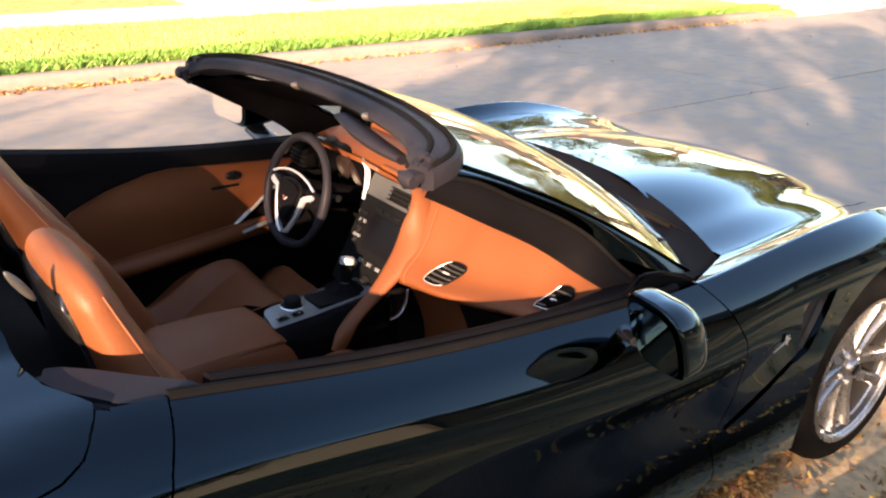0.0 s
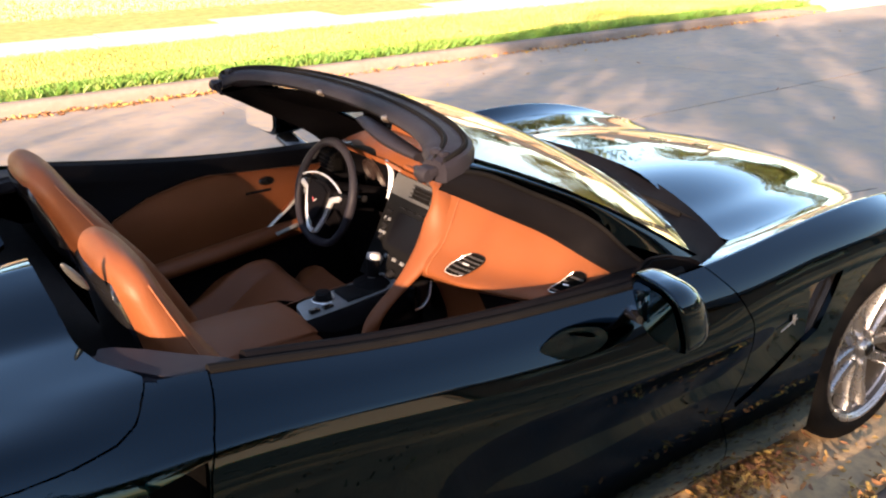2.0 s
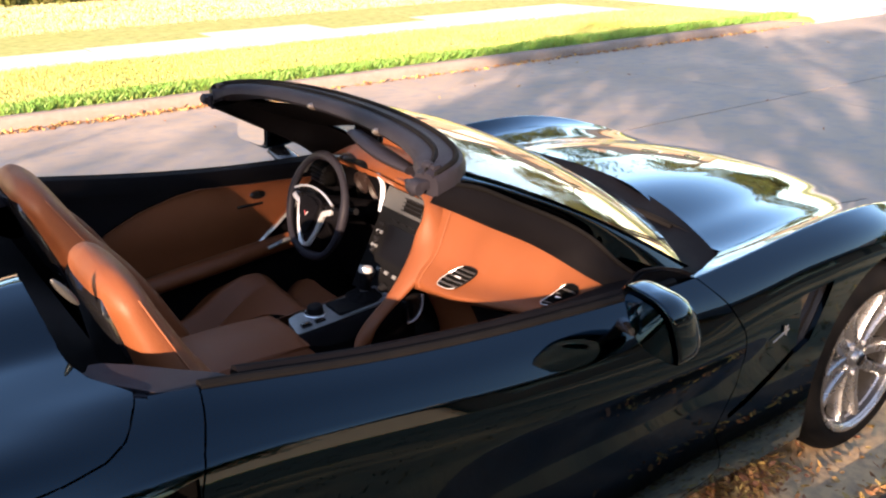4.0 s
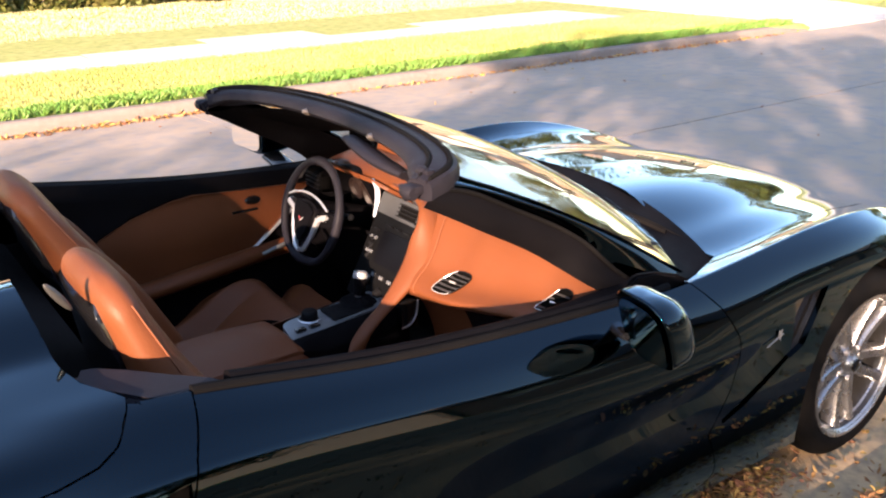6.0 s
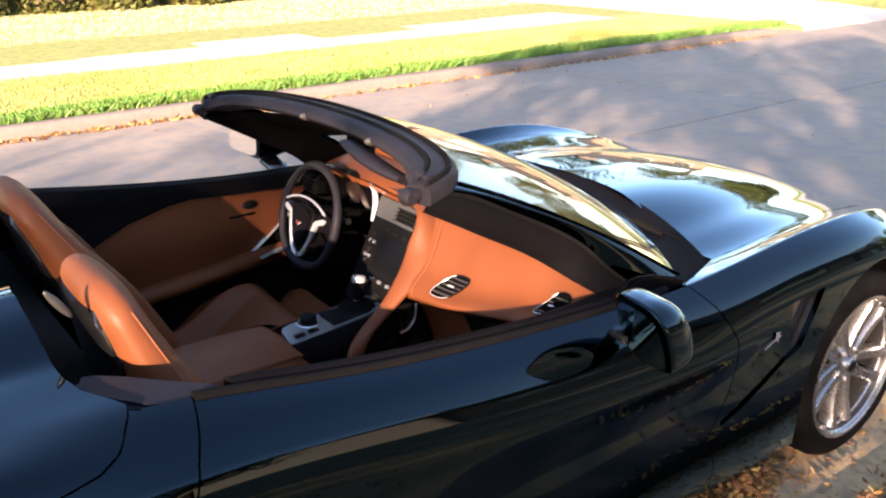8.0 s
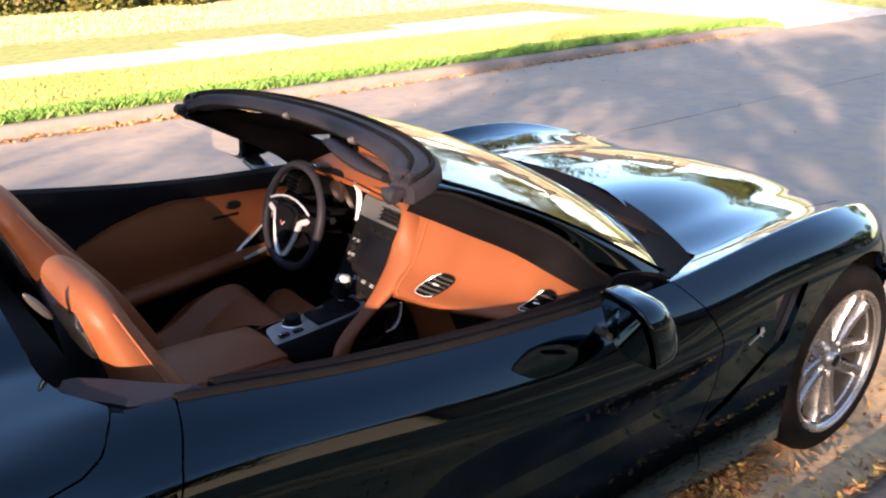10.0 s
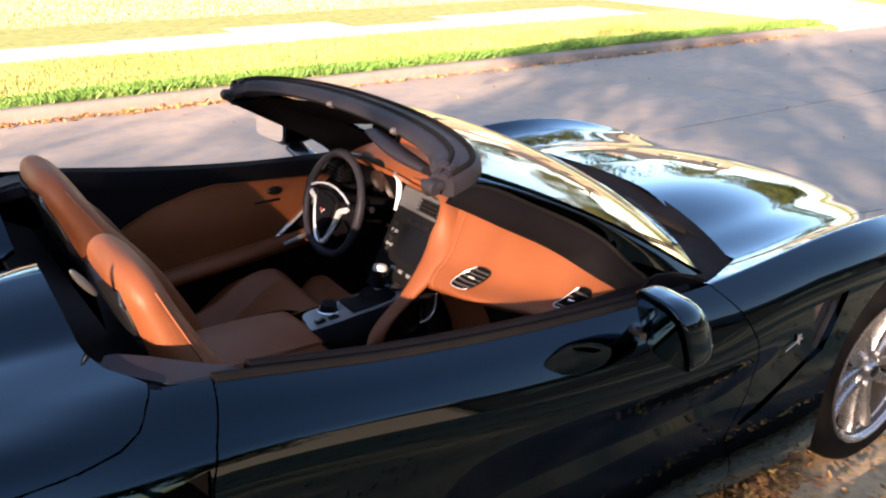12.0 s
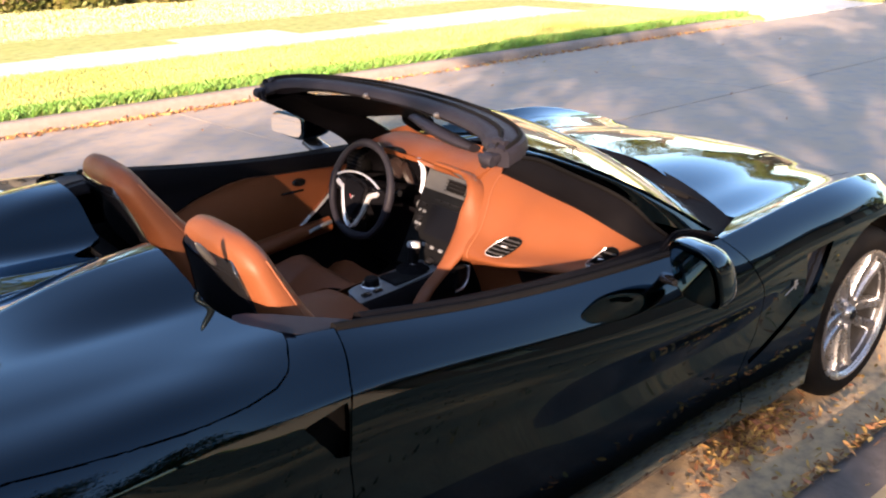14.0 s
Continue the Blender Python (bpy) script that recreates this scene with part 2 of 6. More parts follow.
def prism(outline, depth, bevel=0.0, bm=None):
    """An upright plate in x, z from an outline, depth thick along y."""
    own = bmesh.new()
    a = [own.verts.new((x, 0, z)) for x, z in outline]
    b = [own.verts.new((x, depth, z)) for x, z in outline]
    own.faces.new(a)
    own.faces.new(b[::-1])
    for i in range(len(a)):
        j = (i + 1) % len(a)
        own.faces.new((a[j], a[i], b[i], b[j]))
    bmesh.ops.recalc_face_normals(own, faces=own.faces[:])
    if bevel:
        bmesh.ops.bevel(own, geom=own.edges[:], offset=bevel, segments=2, affect="EDGES")
    return own if bm is None else join(bm, own)


def inside(p, poly):
    hit = False
    for (ax, ay), (bx, by) in zip(poly, poly[1:] + poly[:1]):
        if (ay > p[1]) != (by > p[1]) and p[0] < (bx - ax) * (p[1] - ay) / (by - ay) + ax:
            hit = not hit
    return hit


def score(bm, line, axes=(0, 2), closed=False):
    """Cuts the faces along a line drawn in two axes."""
    a, b = axes
    pairs = list(zip(line, line[1:])) + ([(line[-1], line[0])] if closed else [])
    for p, q in pairs:
        d = Vector((q[0] - p[0], q[1] - p[1]))
        if d.length < 1e-6:
            continue
        lo = (min(p[0], q[0]) - 0.03, min(p[1], q[1]) - 0.03)
        hi = (max(p[0], q[0]) + 0.03, max(p[1], q[1]) + 0.03)
        faces = [f for f in bm.faces if any(lo[0] <= v.co[a] <= hi[0] and lo[1] <= v.co[b] <= hi[1] for v in f.verts)]
        geom = list({v for f in faces for v in f.verts}) + list({e for f in faces for e in f.edges}) + faces
        co, no = [0, 0, 0], [0, 0, 0]
        co[a], co[b], no[a], no[b] = p[0], p[1], -d.y, d.x
        if geom:
            bmesh.ops.bisect_plane(bm, geom=geom, plane_co=co, plane_no=no, dist=1e-5)
    return bm


def take(bm, wanted):
    """A new bmesh of the faces whose middle passes wanted(middle)."""
    own = bm.copy()
    bmesh.ops.delete(own, geom=[f for f in own.faces if not wanted(f.calc_center_median())], context="FACES")
    return own


def edged(bm, gap=0.002, depth=0.014):
    """Draws the open border in by a gap and folds it under, so that a panel has a rounded edge and thickness."""
    bmesh.ops.remove_doubles(bm, verts=bm.verts[:], dist=2e-4)
    bm.normal_update()
    border = [e for e in bm.edges if len(e.link_faces) == 1]
    shift = {}
    for e in border:
        f = e.link_faces[0]
        d = (e.verts[1].co - e.verts[0].co).normalized().cross(f.normal)
        if d.dot(f.calc_center_median() - e.verts[0].co) < 0:
            d = -d
        for v in e.verts:
            shift.setdefault(v, []).append(d)
    down = {v: v.normal.copy() for v in shift}
    for v, ds in shift.items():
        s = sum(ds, Vector())
        v.co += s.normalized() * gap if s.length > 1e-6 else Vector()
    for step, back in ((0.0015, 0.002), (0.0, depth)):
        made = bmesh.ops.extrude_edge_only(bm, edges=border)["geom"]
        fresh = [g for g in made if isinstance(g, bmesh.types.BMVert)]
        nearest = {tuple(round(c, 6) for c in v.co): v for v in down}
        carry = {}
        for v in fresh:
            src = nearest.get(tuple(round(c, 6) for c in v.co))
            n = down[src] if src else v.normal
            carry[v] = n
        for v, n in carry.items():
            v.co -= n * back
        down = carry
        border = [g for g in made if isinstance(g, bmesh.types.BMEdge) and len(g.link_faces) == 1]
    return bm


def mirrored(bm):
    own = bm.copy()
    for v in own.verts:
        v.co.y = -v.co.y
    bmesh.ops.reverse_faces(own, faces=own.faces[:])
    return own


def facing(bm, way):
    """Turns the faces so that most of them look the way that way(middle) gives."""
    bm.normal_update()
    if sum(f.normal.dot(way(f.calc_center_median())) * f.calc_area() for f in bm.faces) < 0:
        bmesh.ops.reverse_faces(bm, faces=bm.faces[:])
    return bm


# ---- ground ----
def road_z(y):
    """The crowned street: it falls from its middle joint to both gutters."""
    return 0.0235 * y if y < 2.6 else 0.0611 - 0.0235 * (y - 2.6)


NEAR_KERB, FAR_KERB, TOP = -1.14, 6.38, 0.12
GUTTER = road_z(FAR_KERB)
WALK_NEAR, WALK_FAR = 9.35, 12.9


def land():
    """One sheet to the horizon: lawns on both sides and the crowned street between the kerbs."""
    def height(y):
        if y < NEAR_KERB - 0.1:
            return road_z(NEAR_KERB) + TOP - 0.012 + 0.01 * min(-y - 1.2, 6)
        if y > FAR_KERB + 0.1:
            return GUTTER + TOP - 0.012 + 0.008 * min(y - 6.5, 20)
        return road_z(y)

    def dip(x, y):
        """Where the driveway runs down to the gutter."""
        return 0.11 * (1 - soft(6.3, 9.9, y)) + 0.03 if 13.2 < x < 17.4 and FAR_KERB < y < 9.9 else 0.0

    ys = [-900, -200, -60, -25, -12, -6, -3, -1.8, NEAR_KERB - 0.11, NEAR_KERB - 0.02, 0, 1.3, 2.6, 4, 5.3, FAR_KERB + 0.02, FAR_KERB + 0.11, 7.2, 8, 8.9, 9.8, 12.6, 16, 25, 60, 200, 900]
    xs = [-900, -200, -60, -25, -12, -6, -3, 0, 3, 6, 9, 12, 12.95, 13.3, 17.3, 17.65, 25, 60, 200, 900]
    bm = bmesh.new()
    grid = [[bm.verts.new((x, y, height(y) - dip(x, y))) for y in ys] for x in xs]
    street = bmesh.new()
    for i in range(len(xs) - 1):
        for j in range(len(ys) - 1):
            if not (ys[j] >= NEAR_KERB - 0.03 and ys[j + 1] <= FAR_KERB + 0.03):
                bm.faces.new((grid[i][j], grid[i + 1][j], grid[i + 1][j + 1], grid[i][j + 1]))
    ground = part("ground", bm, LAWN)
    tagged(ground, "grass lawns on both sides of the street", "ground", kind="structure")
    return height


def street():
    """Two lanes of cast concrete slabs, with a joint between."""
    road = new("road")
    tagged(road, "worn grey concrete street in slabs, dappled with shade", "road", kind="structure")
    n = 0
    for lane, (a, b) in enumerate(((NEAR_KERB, 2.597), (2.617, FAR_KERB))):
        for k in range(-9, 14):
            x0, x1 = k * 4.6 + 1.9, (k + 1) * 4.6 + 1.9 - 0.008
            bm = bmesh.new()
            ys = [a + (b - a) * i / 4 for i in range(5)]
            top = [[bm.verts.new((x, y, road_z(y) + 0.004)) for y in ys] for x in (x0, x1)]
            low = [[bm.verts.new((x, y, road_z(y) - 0.03)) for y in ys] for x in (x0, x1)]
            for i in range(4):
                bm.faces.new((top[0][i], top[1][i], top[1][i + 1], top[0][i + 1]))
            ring_t = top[0] + top[1][::-1]
            ring_l = low[0] + low[1][::-1]
            for i in range(len(ring_t)):
                j = (i + 1) % len(ring_t)
                bm.faces.new((ring_t[i], ring_t[j], ring_l[j], ring_l[i]))
            part("slab", bm, CONCRETE, road)
    bm = bmesh.new()
    sheet(lambda u, v: Vector((-45 + 110 * u, NEAR_KERB + (FAR_KERB - NEAR_KERB) * v, road_z(NEAR_KERB + (FAR_KERB - NEAR_KERB) * v) - 0.006)), 4, 12, bm)
    part("joint_bed", bm, JOINT, road)
    return road


def kerb_run(x0, x1, y, side, base, name="kerb", ramp_start=False, ramp_end=False, mat=KERB):
    """A rounded kerb; side is +1 where the lawn lies at larger y."""
    prof = [(0, -0.05), (0.004, 0.06), (0.012, 0.095), (0.03, 0.118), (0.06, 0.124), (0.15, 0.124), (0.17, 0.115), (0.175, -0.05)]
    bm = bmesh.new()
    n = max(int((x1 - x0) / 0.5), 2)
    rows = []
    for i in range(n + 1):
        x = x0 + (x1 - x0) * i / n
        drop = 0.25 + 0.75 * soft(0.0, 1.1, min(x1 - x if ramp_end else 9, x - x0 if ramp_start else 9))
        rows.append([bm.verts.new((x, y + side * (d + 0.006 * noise.noise((x * 0.7, y, h * 9))), base + h * drop + 0.004 * noise.noise((x * 0.9, d * 7, 3)))) for d, h in prof])
    for a, b in zip(rows, rows[1:]):
        for j in range(len(prof) - 1):
            bm.faces.new((a[j], b[j], b[j + 1], a[j + 1]))
    bm.faces.new(rows[0])
    bm.faces.new(rows[-1])
    bmesh.ops.recalc_face_normals(bm, faces=bm.faces[:])
    return part(name, bm, mat, angle=50)


height_at = land()
street()
for x0, x1 in ((-45, -16.2), (-16.19, -1.8), (-1.79, 12.9)):
    tagged(kerb_run(x0, x1, FAR_KERB, 1, GUTTER, ramp_end=x1 == 12.9), "stained concrete kerb with fallen leaves in its gutter", "kerb", kind="structure")
tagged(kerb_run(17.6, 60, FAR_KERB, 1, GUTTER, ramp_start=True), "stained concrete kerb past the driveway", "kerb", kind="structure")
# near kerb: its shade is painted in by the darker concrete
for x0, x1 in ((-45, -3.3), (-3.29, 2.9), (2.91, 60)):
    tagged(kerb_run(x0, x1, NEAR_KERB, -1, road_z(NEAR_KERB), mat=KERB_IN_SHADE), "grey concrete kerb beside the parked car", "kerb", kind="structure")

silt = bmesh.new()
def silt_at(u, v):
    x = -24 + 50 * u
    inner = lerp(-0.85, -0.2, soft(-2.6, -1.4, x) * (1 - soft(1.6, 2.6, x))) + 0.12 * noise.noise((x * 0.9, 2.2, 0)) + 0.07 * noise.noise((x * 3.7, 5.1, 0))
    y = lerp(NEAR_KERB + 0.002, inner, v)
    return Vector((x, y, road_z(y) + 0.0045 + 0.006 * (1 - v) ** 2))
sheet(silt_at, 400, 6, silt)
tagged(part("gutter", facing(silt, lambda c: Vector((0, 0, 1))), SILT), "brown silt and dust lying in the near gutter", "gutter", kind="structure")

# ---- the car ----
car = new("convertible_car")
tagged(car, "dark green two-seat convertible with tan leather interior, roof folded down", "car")
car.matrix_world = pose(0, 0, 0, 1.35, 0, 0)

# rails of the body, right side, as functions of x
CREST_Y = spline([(-2.2, -0.60), (-1.8, -0.71), (-1.35, -0.75), (-0.85, -0.765), (-0.5, -0.785), (0, -0.797), (0.5, -0.812), (0.75, -0.808), (1.0, -0.80), (1.35, -0.79), (1.8, -0.715), (2.1, -0.60), (2.28, -0.48)])
CREST_Z = spline([(-2.2, 0.86), (-1.8, 0.922), (-1.35, 0.943), (-0.85, 0.935), (-0.5, 0.886), (0, 0.832), (0.3, 0.818), (0.54, 0.815), (0.75, 0.824), (1.0, 0.836), (1.2, 0.84), (1.45, 0.823), (1.8, 0.735), (2.1, 0.60), (2.28, 0.48)])
EDGE_Y = spline([(-2.2, -0.74), (-1.8, -0.86), (-1.35, -0.915), (-0.8, -0.885), (-0.3, -0.878), (0.3, -0.882), (0.8, -0.895), (1.3, -0.905), (1.55, -0.888), (1.8, -0.81), (2.1, -0.67), (2.28, -0.52)])
EDGE_Z = spline([(-2.2, 0.70), (-1.8, 0.81), (-1.35, 0.855), (-0.8, 0.852), (-0.4, 0.80), (0.1, 0.735), (0.5, 0.715), (0.9, 0.735), (1.35, 0.75), (1.8, 0.63), (2.1, 0.48), (2.28, 0.38)])
WAIST_Y = spline([(-2.2, -0.75), (-1.8, -0.87), (-1.35, -0.93), (-0.85, -0.892), (-0.4, -0.872), (0.2, -0.868), (0.6, -0.878), (0.95, -0.905), (1.3, -0.912), (1.55, -0.885), (1.8, -0.79), (2.1, -0.65), (2.28, -0.50)])
WAIST_Z = spline([(-2.2, 0.5), (-1.35, 0.55), (0, 0.53), (1.355, 0.52), (1.8, 0.46), (2.28, 0.31)])
LOW_Y = spline([(-2.2, -0.71), (-1.35, -0.915), (-0.85, -0.905), (0, -0.90), (0.6, -0.90), (0.95, -0.912), (1.3, -0.905), (1.55, -0.86), (1.8, -0.75), (2.28, -0.47)])
LOW_Z = spline([(-2.2, 0.34), (-1.3, 0.31), (0, 0.30), (1.8, 0.29), (2.28, 0.23)])
SILL_Z = 0.165


def side_rails(x):
    out = 0.022 - 0.015 * soft(0.45, 1.0, x) - 0.012 * soft(-0.9, -1.3, x)
    return [(EDGE_Y(x), EDGE_Z(x)), (EDGE_Y(x) - out, EDGE_Z(x) - 0.085), (WAIST_Y(x) - 1.0 * out, WAIST_Z(x)), (LOW_Y(x), LOW_Z(x)), (LOW_Y(x) + 0.03, SILL_Z)]


HOOD = [(lambda x: 0.0, spline([(0.5, 0.90), (0.85, 0.876), (1.2, 0.85), (1.6, 0.79), (2.0, 0.685), (2.28, 0.555)])),
        (spline([(0.5, -0.18), (2.28, -0.11)]), spline([(0.5, 0.897), (0.85, 0.873), (1.2, 0.847), (1.6, 0.787), (2.0, 0.682), (2.28, 0.552)])),
        (spline([(0.5, -0.33), (1.2, -0.30), (2.28, -0.20)]), spline([(0.5, 0.885), (0.85, 0.861), (1.2, 0.836), (1.6, 0.777), (2.0, 0.672), (2.28, 0.542)])),
        (spline([(0.5, -0.47), (1.2, -0.45), (2.28, -0.31)]), spline([(0.5, 0.835), (0.85, 0.815), (1.2, 0.806), (1.6, 0.757), (2.0, 0.655), (2.28, 0.525)])),
        (spline([(0.5, -0.57), (1.2, -0.56), (2.28, -0.385)]), spline([(0.5, 0.805), (0.85, 0.796), (1.2, 0.800), (1.6, 0.757), (2.0, 0.648), (2.28, 0.515)])),
        (spline([(0.5, -0.69), (1.36, -0.685), (1.8, -0.625), (2.28, -0.45)]), spline([(0.5, 0.79), (0.8, 0.787), (1.0, 0.797), (1.16, 0.805), (1.36, 0.803), (1.6, 0.768), (2.0, 0.65), (2.28, 0.505)]))]
DECK = [(lambda x: 0.0, spline([(-2.2, 0.90), (-1.6, 0.935), (-1.15, 0.91), (-0.8, 0.90)])),
        (lambda x: -0.13, spline([(-2.2, 0.90), (-1.6, 0.935), (-1.2, 0.915), (-0.8, 0.915)])),
        (lambda x: -0.22, spline([(-2.2, 0.90), (-1.6, 0.935), (-1.34, 0.938), (-1.22, 0.955), (-1.05, 0.985), (-0.8, 0.998)])),
        (lambda x: -0.34, spline([(-2.2, 0.90), (-1.8, 0.93), (-1.5, 0.948), (-1.34, 0.957), (-1.24, 0.984), (-1.1, 1.012), (-0.8, 1.026)])),
        (lambda x: -0.44, spline([(-2.2, 0.898), (-1.8, 0.93), (-1.5, 0.948), (-1.34, 0.955), (-1.24, 0.972), (-1.1, 0.992), (-0.8, 1.006)])),
        (lambda x: -0.53, spline([(-2.2, 0.895), (-1.8, 0.927), (-1.55, 0.944), (-1.35, 0.955), (-1.1, 0.964), (-0.8, 0.972)])),
        (lambda x: -0.595, spline([(-2.2, 0.892), (-1.8, 0.926), (-1.55, 0.945), (-1.35, 0.955), (-1.1, 0.957), (-0.8, 0.956)])),
        (spline([(-2.2, -0.60), (-1.6, -0.665), (-0.8, -0.69)]), spline([(-2.2, 0.88), (-1.6, 0.938), (-1.35, 0.950), (-1.1, 0.951), (-0.8, 0.945)]))]


def section(rails, per):
    """Points on a smooth line through a cross-section's rails."""
    n = len(rails) - 1
    fy, fz = spline([(i, r[0]) for i, r in enumerate(rails)]), spline([(i, r[1]) for i, r in enumerate(rails)])
    return [(fy(i / per), fz(i / per)) for i in range(n * per + 1)]


def loft(stations, rails_at, per=8):
    """The right half of a body, from the top's middle to the sill, with the shoulder edge kept crisp."""
    bm = bmesh.new()
    rows = []
    for x in stations:
        pts = []
        for rails in rails_at(x):
            run_ = section(rails, per)
            if pts:
                a, c, b = Vector(pts[-2]), Vector(run_[0]), Vector(run_[1])
                a, b = c + (a - c).normalized() * min(0.011, (a - c).length * 0.8), c + (b - c).normalized() * min(0.011, (b - c).length * 0.8)
                pts = pts[:-1] + [tuple(a.lerp(c, k).lerp(c.lerp(b, k), k)) for k in (0, 0.25, 0.5, 0.75, 1)]
                run_ = run_[1:]
            pts += run_
        rows.append([bm.verts.new((x, y, z)) for y, z in pts])
    for a, b in zip(rows, rows[1:]):
        for j in range(len(a) - 1):
            bm.faces.new((a[j], b[j], b[j + 1], a[j + 1]))
    return facing(bm, lambda c: Vector((0, c.y, c.z - 0.45)))


def steps(a, b, d):
    n = max(int(round((b - a) / d)), 1)
    return [a + (b - a) * i / n for i in range(n + 1)]


def circle(cx, cz, r, n=40):
    return [(cx + r * math.cos(2 * math.pi * k / n), cz + r * math.sin(2 * math.pi * k / n)) for k in range(n)]


FRONT_ARCH, REAR_ARCH = circle(1.372, 0.345, 0.364), circle(-1.355, 0.345, 0.375)
DOOR_FRONT = [(0.50, 0.95), (0.535, 0.815), (0.60, 0.745), (0.65, 0.66), (0.668, 0.58), (0.65, 0.50), (0.605, 0.43), (0.572, 0.385), (0.60, 0.33), (0.625, 0.27), (0.632, 0.235), (0.60, 0.205), (0.5, 0.187)]
DOOR_REAR = [(-0.740, 0.99), (-0.762, 0.925), (-0.801, 0.865), (-0.822, 0.815), (-0.836, 0.72), (-0.83, 0.55), (-0.78, 0.35), (-0.74, 0.25), (-0.68, 0.195), (-0.6, 0.187)]
DOOR = DOOR_FRONT + DOOR_REAR[::-1]
VENT = [(0.90, 0.52), (0.905, 0.60), (0.905, 0.69), (1.06, 0.70), (1.02, 0.64), (0.985, 0.585), (0.96, 0.545)]
SLIT = [(0.625, 0.415), (0.70, 0.445), (0.80, 0.492), (0.90, 0.545), (0.907, 0.53), (0.81, 0.475), (0.71, 0.428), (0.63, 0.403)]
SCOOP = [(-0.925, 0.828), (-0.824, 0.838), (-0.838, 0.735), (-0.866, 0.745), (-0.895, 0.785)]


def front_rails(x):
    shoulder, side = door_rails(x)
    k = 0.45 * soft(0.55, 1.0, x)
    a, c, b = shoulder[-2], shoulder[-1], side[1]
    edge = (lerp(c[0], (a[0] + b[0]) / 2, k), lerp(c[1], (a[1] + b[1]) / 2, k))
    return [(f(x), g(x)) for f, g in HOOD] + [(CREST_Y(x), CREST_Z(x))], shoulder[:-1] + [edge] + side[1:]


def rear_rails(x):
    deck = [(f(x), g(x)) for f, g in DECK]
    return deck[:4], deck[3:] + [(CREST_Y(x), CREST_Z(x)), ((CREST_Y(x) + EDGE_Y(x)) / 2 - 0.006 - 0.016 * soft(-0.8, -1.15, x), (CREST_Z(x) + EDGE_Z(x)) / 2 + 0.007 + 0.019 * soft(-0.8, -1.15, x)), side_rails(x)[0]], side_rails(x)


def door_rails(x):
    return [(CREST_Y(x), CREST_Z(x)), ((CREST_Y(x) + EDGE_Y(x)) / 2 - 0.006, (CREST_Z(x) + EDGE_Z(x)) / 2 + 0.007), side_rails(x)[0]], side_rails(x)


def pair(name, bm, mat, label="", gap=0.002, depth=0.014, parent=None, angle=24.0):
    """A body panel and its mirror image, each a part of the car."""
    edged(bm, gap, depth)
    right = part(name, bm.copy(), mat, parent or car, label, angle)
    left = part(name, mirrored(bm), mat, parent or car, label, angle)
    bm.free()
    return right, left


# front: bonnet and fenders
HOOD_SEAM = [(0.795, -0.695), (0.90, -0.70), (1.16, -0.695), (1.36, -0.685), (1.6, -0.65), (1.85, -0.57), (2.0, -0.46), (2.08, -0.3), (2.1, 0.0)]
COWL_LINE = [(0.90, 0.01), (0.895, -0.15), (0.865, -0.33), (0.83, -0.5), (0.80, -0.64), (0.795, -0.695)]
front = loft(steps(0.5, 2.28, 0.024), front_rails)
score(front, HOOD_SEAM, (0, 1))
score(front, COWL_LINE, (0, 1))
score(front, [(0.795, -0.695), (0.70, -0.735), (0.60, -0.775), (0.5, -0.80)], (0, 1))
score(front, DOOR_FRONT, (0, 2))
score(front, FRONT_ARCH, (0, 2), True)
score(front, VENT, (0, 2), True)
score(front, SLIT, (0, 2), True)
HOOD_AREA = COWL_LINE + HOOD_SEAM[1:]
COWL_AREA = [(0.4, 0.02)] + COWL_LINE + [(0.70, -0.735), (0.60, -0.775), (0.4, -0.84)]


def on_hood(c):
    return c.z > 0.5 and inside((c.x, c.y), HOOD_AREA)


def on_cowl(c):
    return c.z > 0.74 and inside((c.x, c.y), COWL_AREA)


def on_fender(c):
    p = (c.x, c.z)
    return not (on_hood(c) or on_cowl(c) or inside(p, FRONT_ARCH) or inside(p, DOOR) or inside(p, VENT) or inside(p, SLIT)) and (c.x > 0.53 or c.z < 0.187)


half = take(front, on_hood)
whole = join(half, mirrored(half))
part("hood", edged(whole, 0.0035, 0.014), PAINT, car, angle=24)
pair("front_fender", take(front, on_fender), PAINT)
vent_floor = take(front, lambda c: inside((c.x, c.z), VENT) or inside((c.x, c.z), SLIT))
front.free()
for v in vent_floor.verts:
    v.co.y += 0.03
pair("fender_vent", vent_floor, GLOSS, "black side vent", gap=-0.01, depth=-0.01)

# nose
nose = bmesh.new()
ring = sum((section(r, 6)[1 if k else 0:] for k, r in enumerate(front_rails(2.28))), [])
def nose_at(u, v):
    y, z = ring[int(round(v * (len(ring) - 1)))]
    k = math.cos(u * math.pi / 2)
    return Vector((2.275 + 0.10 * math.sin(u * math.pi / 2), y * (0.25 + 0.75 * k), 0.32 + (z - 0.32) * (0.35 + 0.65 * k)))
sheet(nose_at, 8, len(ring) - 1, nose)
join(nose, mirrored(nose))
part("front_bumper", facing(nose, lambda c: Vector((1, 0, 0))), PAINT, car)

# doors
door_skin = loft(steps(-0.864, 0.70, 0.024), door_rails)
score(door_skin, DOOR_FRONT)
score(door_skin, DOOR_REAR)
RIGHT_DOOR, LEFT_DOOR = new("door"), new("door")
for d in (RIGHT_DOOR, LEFT_DOOR):
    d.parent = car
skin = edged(take(door_skin, lambda c: inside((c.x, c.z), DOOR)))
part("door_skin", skin.copy(), PAINT, RIGHT_DOOR, angle=24)
part("door_skin", mirrored(skin), PAINT, LEFT_DOOR, angle=24)
skin.free()

# rocker under the doors
pair("rocker_panel", take(door_skin, lambda c: c.z < 0.187 and -0.7 < c.x < 0.53), GLOSS)
